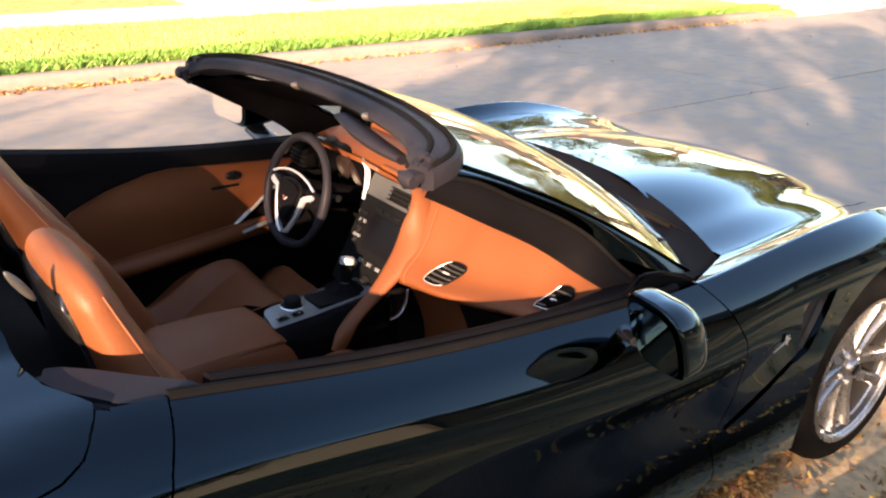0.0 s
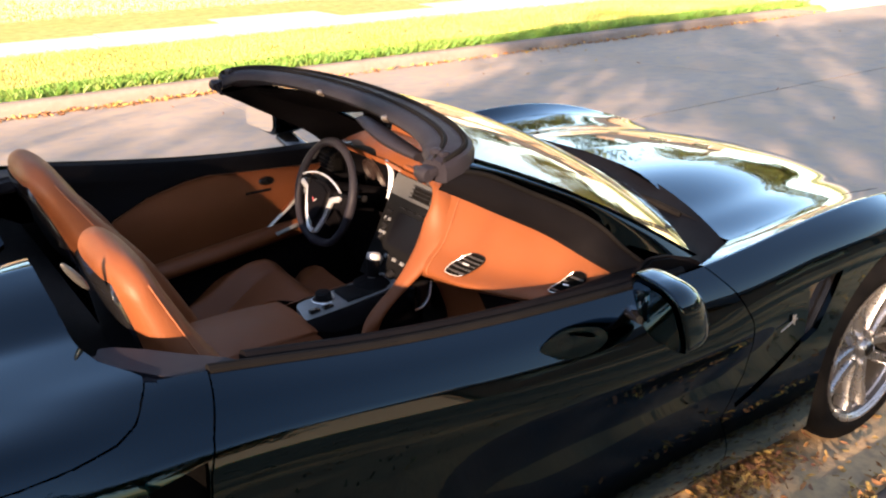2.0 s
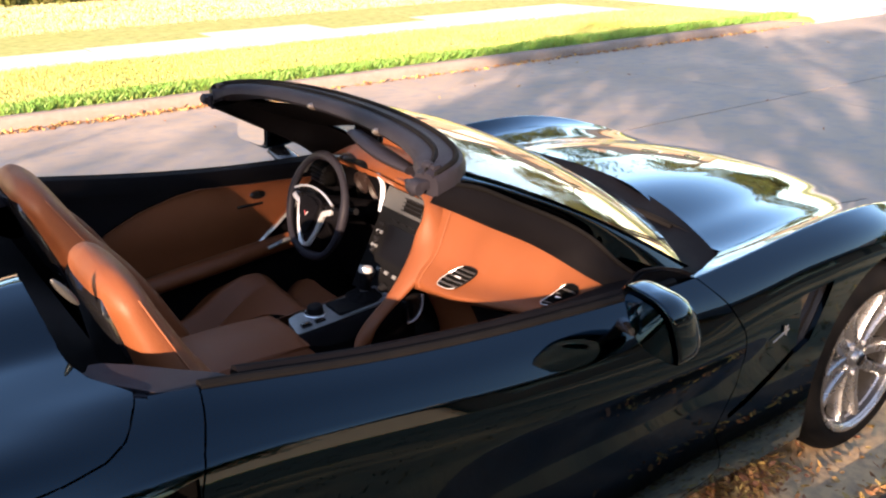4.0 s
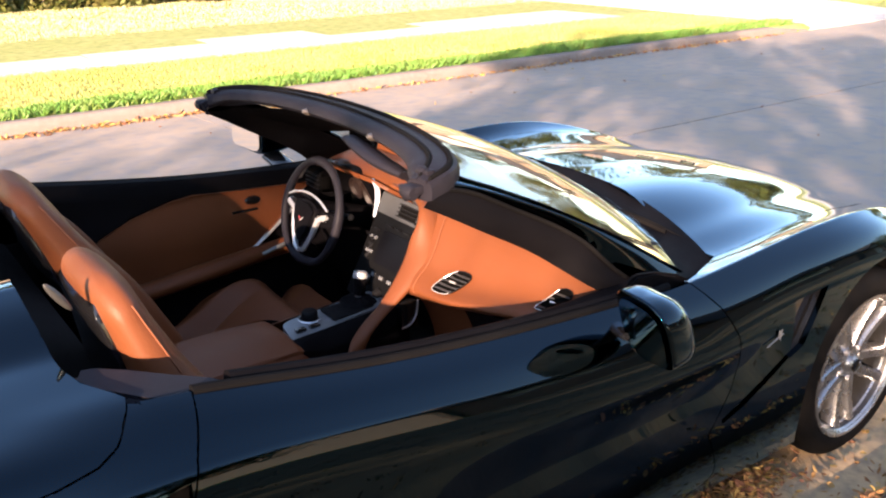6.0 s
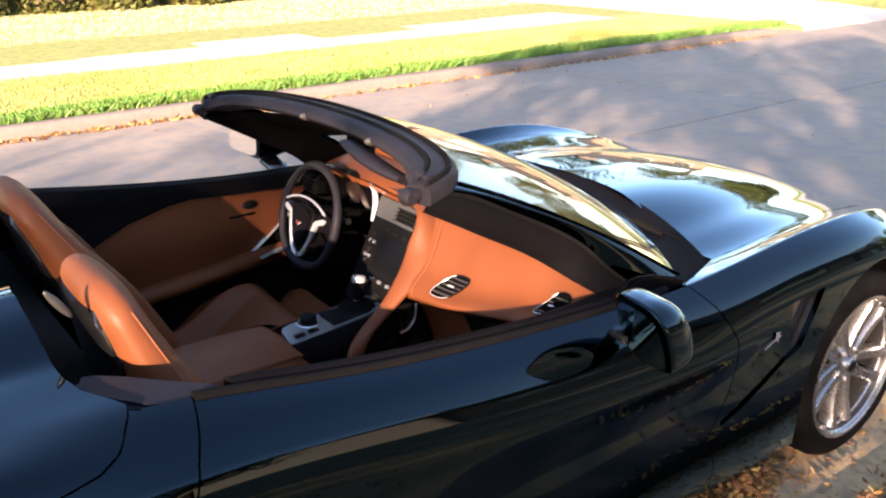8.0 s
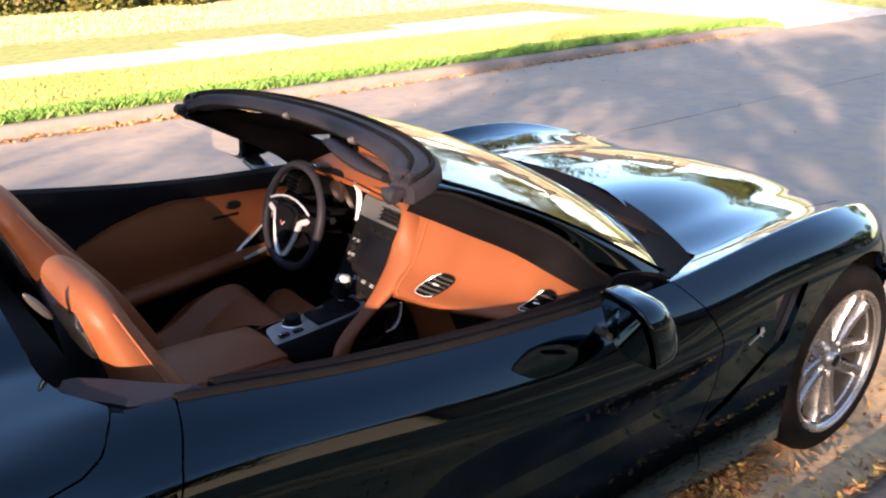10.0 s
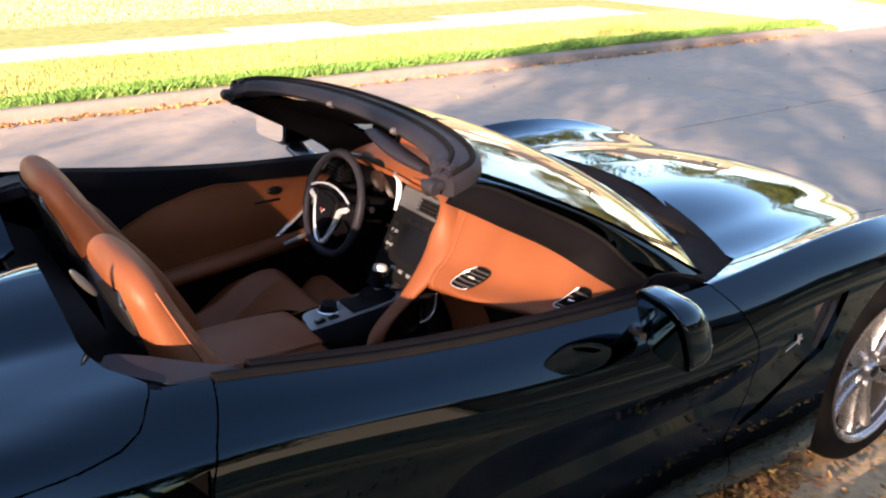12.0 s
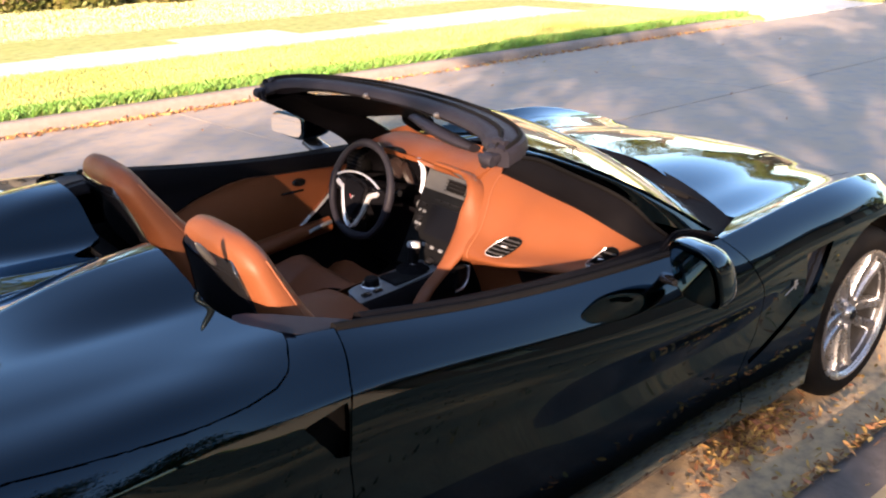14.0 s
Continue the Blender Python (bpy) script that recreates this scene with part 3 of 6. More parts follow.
door_skin.free()

# rear: deck cover and quarters
DECK_SEAM_SIDE = [(-0.845, 1.2), (-0.85, 0.95), (-0.885, 0.93), (-0.912, 0.913), (-0.95, 0.903), (-1.02, 0.899), (-1.1, 0.900), (-1.25, 0.908), (-1.41, 0.918), (-1.7, 0.905), (-1.95, 0.86), (-2.2, 0.81)]
DECK_FRONT = [(-0.90, 0.05), (-0.925, -0.20), (-0.94, -0.33), (-0.935, -0.5), (-0.93, -0.60), (-0.914, -0.66), (-0.875, -0.72), (-0.85, -0.765), (-0.80, -0.80), (-0.75, -0.82)]
rear = loft(steps(-2.2, -0.73, 0.021), rear_rails)
score(rear, DECK_SEAM_SIDE)
score(rear, DOOR_REAR)
score(rear, REAR_ARCH, (0, 2), True)
score(rear, SCOOP, (0, 2), True)
score(rear, DECK_FRONT, (0, 1))
DECK_AREA = DECK_FRONT + [(-0.7, -1.2), (-3, -1.2), (-3, 0.05)]
SIDE_AREA = DECK_SEAM_SIDE[1:] + [(-2.2, 0), (0, 0), (0, 0.93)]


def behind_front(c):
    return inside((c.x, c.y), DECK_AREA)


def on_deck(c):
    return behind_front(c) and c.x < -0.85 and not inside((c.x, c.z), SIDE_AREA)


def on_quarter(c):
    p = (c.x, c.z)
    return inside(p, SIDE_AREA) and c.z < CREST_Z(c.x) + 0.002 and c.y < (CREST_Y(c.x) + 0.006 if c.x > -0.9 else -0.6) and not (inside(p, REAR_ARCH) or inside(p, SCOOP) or inside(p, DOOR))


half = take(rear, on_deck)
part("deck_cover", edged(join(half, mirrored(half))), PAINT, car, angle=24)
pair("rear_quarter", take(rear, on_quarter), PAINT)
scoop_floor = take(rear, lambda c: inside((c.x, c.z), SCOOP))
for v in scoop_floor.verts:
    v.co.y += 0.055
pair("side_scoop", scoop_floor, UNDER, "black air scoop", gap=-0.03, depth=-0.01)
ring_r = sum((section(r, 6)[1 if k else 0:] for k, r in enumerate(rear_rails(-2.2))), [])
rear.free()
tail = bmesh.new()
def tail_at(u, v):
    y, z = ring_r[int(round(v * (len(ring_r) - 1)))]
    k = math.cos(u * math.pi / 2)
    return Vector((-2.195 - 0.06 * math.sin(u * math.pi / 2), y * (0.2 + 0.8 * k), 0.5 + (z - 0.5) * (0.3 + 0.7 * k)))
sheet(tail_at, 8, len(ring_r) - 1, tail)
join(tail, mirrored(tail))
part("rear_bumper", facing(tail, lambda c: Vector((-1, 0, 0))), PAINT, car)

# underbody, wheel houses
under = box(-2.1, -0.86, 0.15, -1.75, 0.86, 0.3, 0.02)
box(-0.95, -0.84, 0.14, 0.95, 0.84, 0.19, 0.01, under)
box(-2.1, -0.5, 0.16, 2.15, 0.5, 0.22, 0.01, under)
box(1.78, -0.45, 0.16, 2.2, 0.45, 0.26, 0.02, under)
part("underbody", under, UNDER, car)
for cx in (1.362, -1.355):
    for s in (-1, 1):
        liner = bmesh.new()
        def liner_at(u, v):
            a = math.pi * (1.16 * u - 0.08)
            r = 0.385 if v < 0.8 else 0.385 - (v - 0.8) * 0.6
            return Vector((cx + r * math.cos(a), s * (0.885 - (0.09 * soft(0.12, 0.38, r * math.cos(a)) if cx > 0 else 0.0) - 0.34 * v), 0.345 + r * math.sin(a)))
        sheet(liner_at, 30, 10, liner)
        sheet(lambda u, v: Vector((cx - 0.385 + 0.77 * u, s * 0.535, 0.15 + 0.58 * v)), 2, 2, liner)
        part("wheel_liner", facing(liner, lambda c: Vector((cx - c.x, 0, 0.3 - c.z))), UNDER, car)


# wheels
def wheel(radius, rim, width):
    """Tyre, five-spoke alloy with split spokes, disc; outer face towards -y, middle at the origin."""
    top = new("wheel")
    top.parent = car
    w = width / 2
    tyre = lathe([(rim - 0.012, -w + 0.012), (rim + 0.004, -w - 0.002), (rim + 0.018, -w - 0.008), (rim + 0.04, -w - 0.008), (radius - 0.022, -w + 0.004), (radius - 0.008, -w + 0.016), (radius - 0.001, -w + 0.034), (radius, -w + 0.06), (radius, w - 0.06), (radius - 0.008, w - 0.016), (radius - 0.03, w), (rim, w), (rim - 0.02, w - 0.02), (rim - 0.02, -w + 0.02), (rim - 0.012, -w + 0.012)], 72)
    t = part("tyre", tyre, RUBBER, top, "black rubber tyre")
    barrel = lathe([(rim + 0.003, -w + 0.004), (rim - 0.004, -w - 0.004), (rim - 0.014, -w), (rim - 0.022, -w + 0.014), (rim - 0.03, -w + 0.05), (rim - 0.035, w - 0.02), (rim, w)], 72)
    # dark colour paints the shade behind the spokes
    part("barrel", barrel, ALLOY_IN_SHADE, top)
    lip = lathe([(rim + 0.004, -w + 0.006), (rim + 0.003, -w - 0.005), (rim - 0.006, -w - 0.006), (rim - 0.016, -w + 0.002), (rim - 0.022, -w + 0.016), (rim - 0.026, -w + 0.03)], 72)
    part("rim", lip, ALLOY, top, "silver alloy rim")
    for k in range(5):
        for s in (-1, 1):
            spoke = bmesh.new()
            n = 10
            rings = []
            for i in range(n + 1):
                u = i / n
                r = 0.045 + (rim - 0.018 - 0.045) * u
                off = s * (0.022 + 0.026 * u)
                half_w = 0.0205 - 0.002 * u + 0.006 * max(u - 0.85, 0) / 0.15
                y = -w + 0.012 + 0.02 * (1 - u) ** 2 + 0.012 * math.sin(u * math.pi)
                rings.append([spoke.verts.new((r, yy, off + zz)) for zz, yy in ((-half_w, y + 0.045), (-half_w, y + 0.008), (-half_w * 0.62, y - 0.002), (half_w * 0.62, y - 0.002), (half_w, y + 0.008), (half_w, y + 0.045))])
            for a, b in zip(rings, rings[1:]):
                for j in range(6):
                    spoke.faces.new((a[j], a[(j + 1) % 6], b[(j + 1) % 6], b[j]))
            spoke.faces.new(rings[0])
            spoke.faces.new(rings[-1])
            bmesh.ops.recalc_face_normals(spoke, faces=spoke.faces[:])
            part("spoke", moved(spoke, Matrix.Rotation(radians(72 * k + 18), 4, "Y")), ALLOY, top, angle=50)
    hub = lathe([(0.0, -w + 0.014), (0.022, -w + 0.012), (0.030, -w + 0.018), (0.034, -w + 0.03), (0.07, -w + 0.036), (0.078, -w + 0.05), (0.08, -w + 0.10)], 40)
    part("hub", hub, ALLOY, top)
    part("centre_cap", lathe([(0.0, -w + 0.008), (0.02, -w + 0.009), (0.026, -w + 0.016)], 28), GLOSS, top)
    for k in range(5):
        a = radians(72 * k + 54)
        nut = lathe([(0.0, -w + 0.024), (0.008, -w + 0.025), (0.01, -w + 0.04)], 6)
        part("lug_nut", moved(nut, Matrix.Translation((0.056 * math.cos(a), 0, 0.056 * math.sin(a)))), CHROME, top)
    disc = lathe([(0.06, w - 0.09), (0.165, w - 0.09), (0.168, w - 0.085), (0.168, w - 0.06), (0.06, w - 0.06)], 48)
    part("brake_disc", disc, IRON, top)
    part("brake_caliper", box(-0.18, w - 0.12, -0.07, -0.11, w - 0.03, 0.07, 0.012), UNDER, top)
    return top


front_wheel = wheel(0.327, 0.245, 0.225)
front_wheel.matrix_basis = pose(1.375, -0.775, 0.327)
copy_thing(front_wheel, pose(1.375, 0.775, 0.327, 0, 0, 180))
rear_wheel = wheel(0.341, 0.262, 0.26)
rear_wheel.matrix_basis = pose(-1.355, -0.77, 0.341)
copy_thing(rear_wheel, pose(-1.355, 0.77, 0.341, 0, 0, 180))

# ---- windshield, its frame and the cowl ----
def base_at(u):
    """The glass's lower edge, u from -1 (right) to 1."""
    return Vector((0.76 - 0.185 * abs(u) ** 2.3, 0.742 * u, 0.893 - 0.078 * abs(u) ** 2.3))


def head_at(u):
    """The glass's upper edge under the header."""
    return Vector((0.072 - 0.135 * abs(u) ** 2.3, 0.582 * u, 1.182 - 0.034 * abs(u) ** 2.4))


def glass_at(u, v, lift=0.0):
    p = base_at(u).lerp(head_at(u), v)
    swell = math.sin(math.pi * v) * 0.034 * (1 - 0.35 * abs(u)) + lift
    return p + Vector((0.45, 0.25 * u * abs(u), 0.86)).normalized() * swell


pane = sheet(lambda u, v: glass_at(2 * u - 1, v), 48, 20)
sheet(lambda u, v: glass_at(2 * u - 1, v, -0.005), 48, 20, pane, flip=True)
WINDSHIELD = new("windshield")
WINDSHIELD.parent = car
glass = part("glass", facing(pane, lambda c: Vector((0, 0, 1))), GLASS, WINDSHIELD, "clear curved glass")
glass.visible_shadow = False
band = sheet(lambda u, v: glass_at(2 * u - 1, 0.005 + 0.05 * v, -0.0075), 48, 2)
part("lower_frit", band, GLOSS, WINDSHIELD)

# header: a broad black beam whose seals turn back round its corners
HEAD_HALF = [(0.035, 0, 1.186), (0.030, 0.155, 1.185), (0.010, 0.33, 1.181), (-0.026, 0.472, 1.175), (-0.066, 0.548, 1.169), (-0.110, 0.584, 1.162), (-0.150, 0.597, 1.150)]
HEAD_LINE = curve3([(x, -y, z) for x, y, z in HEAD_HALF[:0:-1]] + HEAD_HALF)


def on_head(t, d, h):
    """A point of the header at t along it, d outwards and h up."""
    p = HEAD_LINE(t)
    w = HEAD_LINE(min(t + 0.004, 1)) - HEAD_LINE(max(t - 0.004, 0))
    n = Vector((w.y, -w.x, 0)).normalized()
    return p + n * d + Vector((0, 0, h - 0.10 * d))


def swept(prof, t0, t1, n, grow=lambda t: 1.0, closed=True):
    """A bar of the given cross-section along the header."""
    bm = bmesh.new()
    rows = []
    for i in range(n + 1):
        t = t0 + (t1 - t0) * i / n
        g = grow(t)
        rows.append([bm.verts.new(on_head(t, d * g, h)) for d, h in prof])
    for a, b in zip(rows, rows[1:]):
        for j in range(len(a) if closed else len(a) - 1):
            k = (j + 1) % len(a)
            bm.faces.new((a[j], a[k], b[k], b[j]))
    if closed:
        bm.faces.new(rows[0])
        bm.faces.new(rows[-1][::-1])
    bmesh.ops.recalc_face_normals(bm, faces=bm.faces[:])
    return bm


slim = lambda t: 0.62 + 0.38 * soft(0.0, 0.16, t) * soft(0.0, 0.16, 1 - t)
part("header_beam", swept([(0.046, -0.030), (0.046, -0.006), (0.040, 0.006), (0.028, 0.010), (0.022, 0.003), (0.016, 0.010), (-0.016, 0.012), (-0.022, 0.004), (-0.030, 0.008), (-0.056, 0.003), (-0.070, -0.008), (-0.074, -0.022), (-0.064, -0.032), (-0.02, -0.038), (0.02, -0.036)], 0, 1, 72, slim),
     GREY_TRIM, WINDSHIELD, "grey-black windshield header", angle=40)
part("roof_seal", swept([(0.030, 0.004), (0.031, 0.013), (0.026, 0.018), (0.019, 0.016), (0.017, 0.006)], 0.015, 0.985, 72, slim), RUBBER, WINDSHIELD, "black rubber roof seal")
part("roof_seal", swept([(-0.020, 0.004), (-0.019, 0.012), (-0.024, 0.015), (-0.030, 0.011), (-0.031, 0.003)], 0.02, 0.98, 72, slim), RUBBER, WINDSHIELD)
under_trim = sheet(lambda u, v: on_head(0.06 + 0.88 * u, lerp(-0.068, -0.052, v), lerp(-0.026, -0.062, v)).lerp(glass_at(-0.93 + 1.86 * u, 0.93, -0.012), soft(0.0, 1.0, v) * 0.9), 48, 10)
part("header_lining", under_trim, GREY_TRIM, WINDSHIELD)
for t in (0.375, 0.57):
    bolt = lathe([(0.0, 0.014), (0.005, 0.013), (0.008, 0.008), (0.010, 0.0), (0.010, -0.012)], 20, axis="z")
    part("latch_pin", moved(bolt, Matrix.Translation(on_head(t, -0.072, -0.022)) @ Matrix.Rotation(radians(-75), 4, "Y")), IRON, WINDSHIELD)
for s in (-1, 1):
    c = Vector((-0.143, s * 0.580, 1.156))
    latch = box(-0.030, -0.022, -0.030, 0.034, 0.022, -0.008, 0.008)
    join(latch, moved(lathe([(0.0, -0.020), (0.014, -0.020), (0.017, -0.014), (0.017, 0.014), (0.014, 0.020), (0.0, 0.020)], 18), Matrix.Translation((-0.030, 0, -0.024))))
    join(latch, moved(lathe([(0.006, -0.014), (0.011, -0.014), (0.013, 0.0), (0.011, 0.014), (0.006, 0.014)], 16), Matrix.Translation((0.016, s * -0.012, 0.012))))
    join(latch, box(0.008, -0.016, -0.012, 0.030, 0.010, 0.020, 0.005))
    join(latch, tube(lambda u: Vector((-0.036 + 0.02 * u, s * -0.024, -0.012 - 0.036 * math.sin(math.pi * 0.6 * u))), 0.006, 8, 8))
    part("roof_latch", moved(latch, Matrix.Translation(c)), GREY_TRIM, WINDSHIELD, "dark metal roof latch bracket")

# pillars: painted outside, broad black lining inside that flares to the door
PILLAR_MID = curve3([(-0.115, -0.605, 1.140), (-0.02, -0.612, 1.115), (0.085, -0.622, 1.062), (0.205, -0.642, 1.000), (0.295, -0.676, 0.938), (0.350, -0.702, 0.880), (0.420, -0.735, 0.820)])
PILLAR_LOW = curve3([(-0.160, -0.615, 1.102), (-0.075, -0.618, 1.056), (0.010, -0.622, 1.008), (0.105, -0.626, 0.956), (0.190, -0.640, 0.902), (0.262, -0.690, 0.846), (0.330, -0.730, 0.800)])
for s in (-1, 1):
    turn = lambda p: Vector((p.x, -s * p.y, p.z))
    edge = lambda v: glass_at(s, 1.0 - 1.02 * v)
    def painted_at(u, v):
        a, b = edge(u), turn(PILLAR_MID(u))
        return a.lerp(b, v) + Vector((-0.3, 0.75 * s, 0.35)).normalized() * 0.010 * math.sin(math.pi * v)
    part("a_pillar", facing(edged(sheet(painted_at, 36, 10), 0, 0.006), lambda c: Vector((0, s, 0.5))), PAINT, WINDSHIELD)
    def lining_at(u, v):
        a, b = turn(PILLAR_MID(u)), turn(PILLAR_LOW(u))
        out = Vector((-0.35, 0.55 * s, -0.1)).normalized()
        if v <= 0.6:
            return a.lerp(b, v / 0.6) + out * (0.014 * math.sin(math.pi * v / 0.6) - 0.002)
        back = edge(u) + Vector((0.0, -0.055 * s, -0.02))
        return b.lerp(back, (v - 0.6) / 0.4) + Vector((0, 0, -0.008 * math.sin(math.pi * (v - 0.6) / 0.4)))
    part("pillar_lining", sheet(lining_at, 36, 20), VINYL, WINDSHIELD, "black pillar lining", angle=50)
    part("pillar_seal", tube(lambda u: turn(PILLAR_MID(0.04 + 0.90 * u)) + Vector((-0.004, 0.004 * s, -0.004)), 0.0055, 36, 8), RUBBER, WINDSHIELD, "black rubber seal")
    sail = [(0.60, 0.79), (0.34, 0.80), (0.30, 0.825), (0.37, 0.865), (0.44, 0.855), (0.52, 0.830)]
    tri = prism(sail, 0.02, 0.006)
    moved(tri, Matrix.Translation((0, s * 0.772 - 0.01, 0)))
    part("sail_panel", tri, VINYL, WINDSHIELD, "black corner panel")
    # sun visors folded up under the header
    def visor_at(u, v, lift):
        q = 0.36 + 0.57 * u
        rnd = 0.5 * (1 - (2 * u - 1) ** 8)
        p = glass_at(s * q, 0.985 - (0.47 if s > 0 else 0.3) * v * (0.8 + 0.2 * min(1, 2 * rnd)))
        return p + Vector((-0.03, 0, -0.038 + lift * math.sin(math.pi * min(max(v, 0.02), 0.98)) ** 0.4))
    visor = sheet(lambda u, v: visor_at(u, v, -0.009), 20, 10)
    sheet(lambda u, v: visor_at(u, v, 0.009), 20, 10, visor, flip=True)
    bmesh.ops.remove_doubles(visor, verts=visor.verts[:], dist=0.004)
    part("sun_visor", visor, VINYL, WINDSHIELD, "black folded sun visor")
flap_way = curve3([(-0.062, -0.15, 1.150), (-0.068, -0.24, 1.134), (-0.066, -0.32, 1.119), (-0.056, -0.40, 1.106)])
flap = tube(flap_way, lambda u: 0.038 * (0.5 + 0.5 * math.sin(math.pi * min(max(u, 0.06), 0.94)) ** 0.5), 28, 16, 0.42, Vector((0.25, 0, 1.0)))
part("visor_flap", flap, GREY_TRIM, WINDSHIELD, "grey-black lowered visor flap")
part("flap_seam", tube(lambda u: flap_way(0.06 + 0.88 * u) + Vector((-0.011, 0, 0.007 - 0.006 * u)), 0.0016, 24, 6), RUBBER, WINDSHIELD)
mirror_seat = Matrix.Translation((0.085, 0.03, 1.090)) @ Matrix.Rotation(radians(-16), 4, "Z") @ Matrix.Rotation(radians(14), 4, "Y")
mirror_body = bmesh.new()
bmesh.ops.create_uvsphere(mirror_body, u_segments=32, v_segments=16, radius=1.0)
for v in mirror_body.verts:
    v.co = Vector((v.co.x * (0.026 if v.co.x > 0 else 0.010), math.copysign(abs(v.co.y) ** 0.6, v.co.y) * 0.110, math.copysign(abs(v.co.z) ** 0.6, v.co.z) * 0.034))
rear_mirror = part("rear_view_mirror", moved(mirror_body, mirror_seat), TRIM, WINDSHIELD, "black rear-view mirror")
inner_glass = bmesh.new()
bmesh.ops.create_circle(inner_glass, cap_ends=True, segments=40, radius=1.0)
for v in inner_glass.verts:
    v.co = Vector((-0.0115, math.copysign(abs(v.co.x) ** 0.5, v.co.x) * 0.103, math.copysign(abs(v.co.y) ** 0.6, v.co.y) * 0.028))
part("mirror_glass", facing(moved(inner_glass, mirror_seat), lambda c: Vector((-1, 0, 0))), MIRROR, rear_mirror, "mirror glass")
part("mirror_stem", tube(lambda u: Vector((0.10 + 0.035 * u, 0.03, 1.10 + 0.05 * u)), 0.011, 6, 10), TRIM, WINDSHIELD)

# cowl with wipers
cowl = sheet(lambda u, v: (lambda p, e: p.lerp(e, v) - Vector((0, 0, 0.018 * math.sin(math.pi * v))))(base_at(2 * u - 1) + Vector((-0.03, 0, -0.022)), Vector((0.905 - 0.115 * abs(2 * u - 1) ** 2.2, 0.70 * (2 * u - 1), 0.872 - 0.098 * abs(2 * u - 1) ** 2.2))), 44, 8)
part("cowl_panel", facing(cowl, lambda c: Vector((0, 0, 1))), VINYL, car, "black cowl panel under the windshield")
for k, (a, b) in enumerate((((0.80, -0.60), (0.70, 0.02)), ((0.86, -0.05), (0.73, 0.52)))):
    arm = new("wiper")
    arm.parent = car
    pa, pb = Vector((a[0], a[1], 0.795 if k == 0 else 0.850)), Vector((b[0] + 0.0, b[1], 0.884 if k == 0 else 0.862))
    part("wiper_arm", tube(lambda u: pa.lerp(pb, u * 0.6) + Vector((0.02, 0, 0.012 * math.sin(math.pi * u))), lambda u: 0.008 - 0.003 * u, 14, 8, 0.7), RUBBER, arm)
    part("wiper_blade", tube(lambda u: pa.lerp(pb, 0.12 + 0.88 * u) + Vector((0.0, 0, 0.006 + 0.006 * math.sin(math.pi * u))), 0.007, 16, 8, 1.5), RUBBER, arm)
    part("wiper_pivot", moved(lathe([(0.0, 0.014), (0.014, 0.012), (0.018, 0.0), (0.018, -0.03)], 18, axis="z"), Matrix.Translation(pa - Vector((0.01, 0, 0.05)))), TRIM, arm)

# ---- door tops, linings and mirrors ----
def cap_width(x):
    return 0.066 + 0.03 * soft(0.02, 0.42, x)


def cap_ring(x):
    y, z, w = CREST_Y(x), CREST_Z(x), cap_width(x)
    strip = [(0.003, -0.004), (0.005, 0.004), (0.012, 0.009), (0.021, 0.009), (0.027, 0.004), (0.029, -0.008)]
    cap = [(0.031, -0.008), (0.032, 0.004), (0.040, 0.011), (w - 0.02, 0.012), (w - 0.004, 0.006), (w + 0.004, -0.010), (w + 0.008, -0.05)]
    return [[(y + d, z + h) for d, h in line] for line in (strip, cap)]


def run(k, x0, x1, n):
    bm = bmesh.new()
    rows = [[bm.verts.new((x, y, z)) for y, z in cap_ring(x)[k]] for x in steps(x0, x1, (x1 - x0) / n)]
    for a, b in zip(rows, rows[1:]):
        for j in range(len(a) - 1):
            bm.faces.new((a[j], b[j], b[j + 1], a[j + 1]))
    for row in (rows[0], rows[-1]):
        bm.faces.new(row)
    return facing(bm, lambda c: Vector((0, 0, 1)))


strip, cap = run(0, -0.758, 0.47, 50), run(1, -0.68, 0.36, 44)
for d, flip in ((RIGHT_DOOR, False), (LEFT_DOOR, True)):
    part("belt_seal", mirrored(strip) if flip else strip.copy(), RUBBER, d, "black rubber window seal")
    part("door_cap", mirrored(cap) if flip else cap.copy(), VINYL, d, "black vinyl door cap")


def lining_y(x, z):
    """How far out the door's inner face lies."""
    top = -CREST_Y(x) - cap_width(x) - 0.006
    return top - 0.02 * soft(0.80, 0.60, z) - 0.015 * math.sin(math.pi * soft(0.55, 0.85, z)) * 0.6


INSERT = [(-0.60, 0.60), (-0.575, 0.665), (-0.515, 0.718), (-0.40, 0.763), (-0.262, 0.795), (-0.16, 0.804), (-0.06, 0.811), (0.16, 0.822), (0.29, 0.824), (0.30, 0.80), (0.19, 0.72), (0.10, 0.64), (0.015, 0.566), (-0.03, 0.545), (-0.1, 0.535), (-0.35, 0.505), (-0.60, 0.49)]
lining = sheet(lambda u, v: (lambda x, z: Vector((x, -lining_y(x, z), z)))(-0.70 + 1.06 * u, 0.22 + (CREST_Z(-0.70 + 1.06 * u) - 0.045 - 0.22) * v), 60, 40)
score(lining, INSERT, (0, 2), True)
face = take(lining, lambda c: not inside((c.x, c.z), INSERT))
leather = edged(take(lining, lambda c: inside((c.x, c.z), INSERT)), 0.0015, 0.01)
lining.free()
for v in leather.verts:
    v.co.y += 0.006


def arm_at(u, a):
    x = -0.52 + 0.66 * u
    w, h = 0.045 * (0.6 + 0.4 * math.sin(math.pi * min(u * 1.1, 1))), 0.05
    c, s_ = math.cos(a), math.sin(a)
    return Vector((x, -lining_y(x, 0.45) + 0.02 + w * c, 0.492 + 0.062 * u + h * 0.62 * s_))


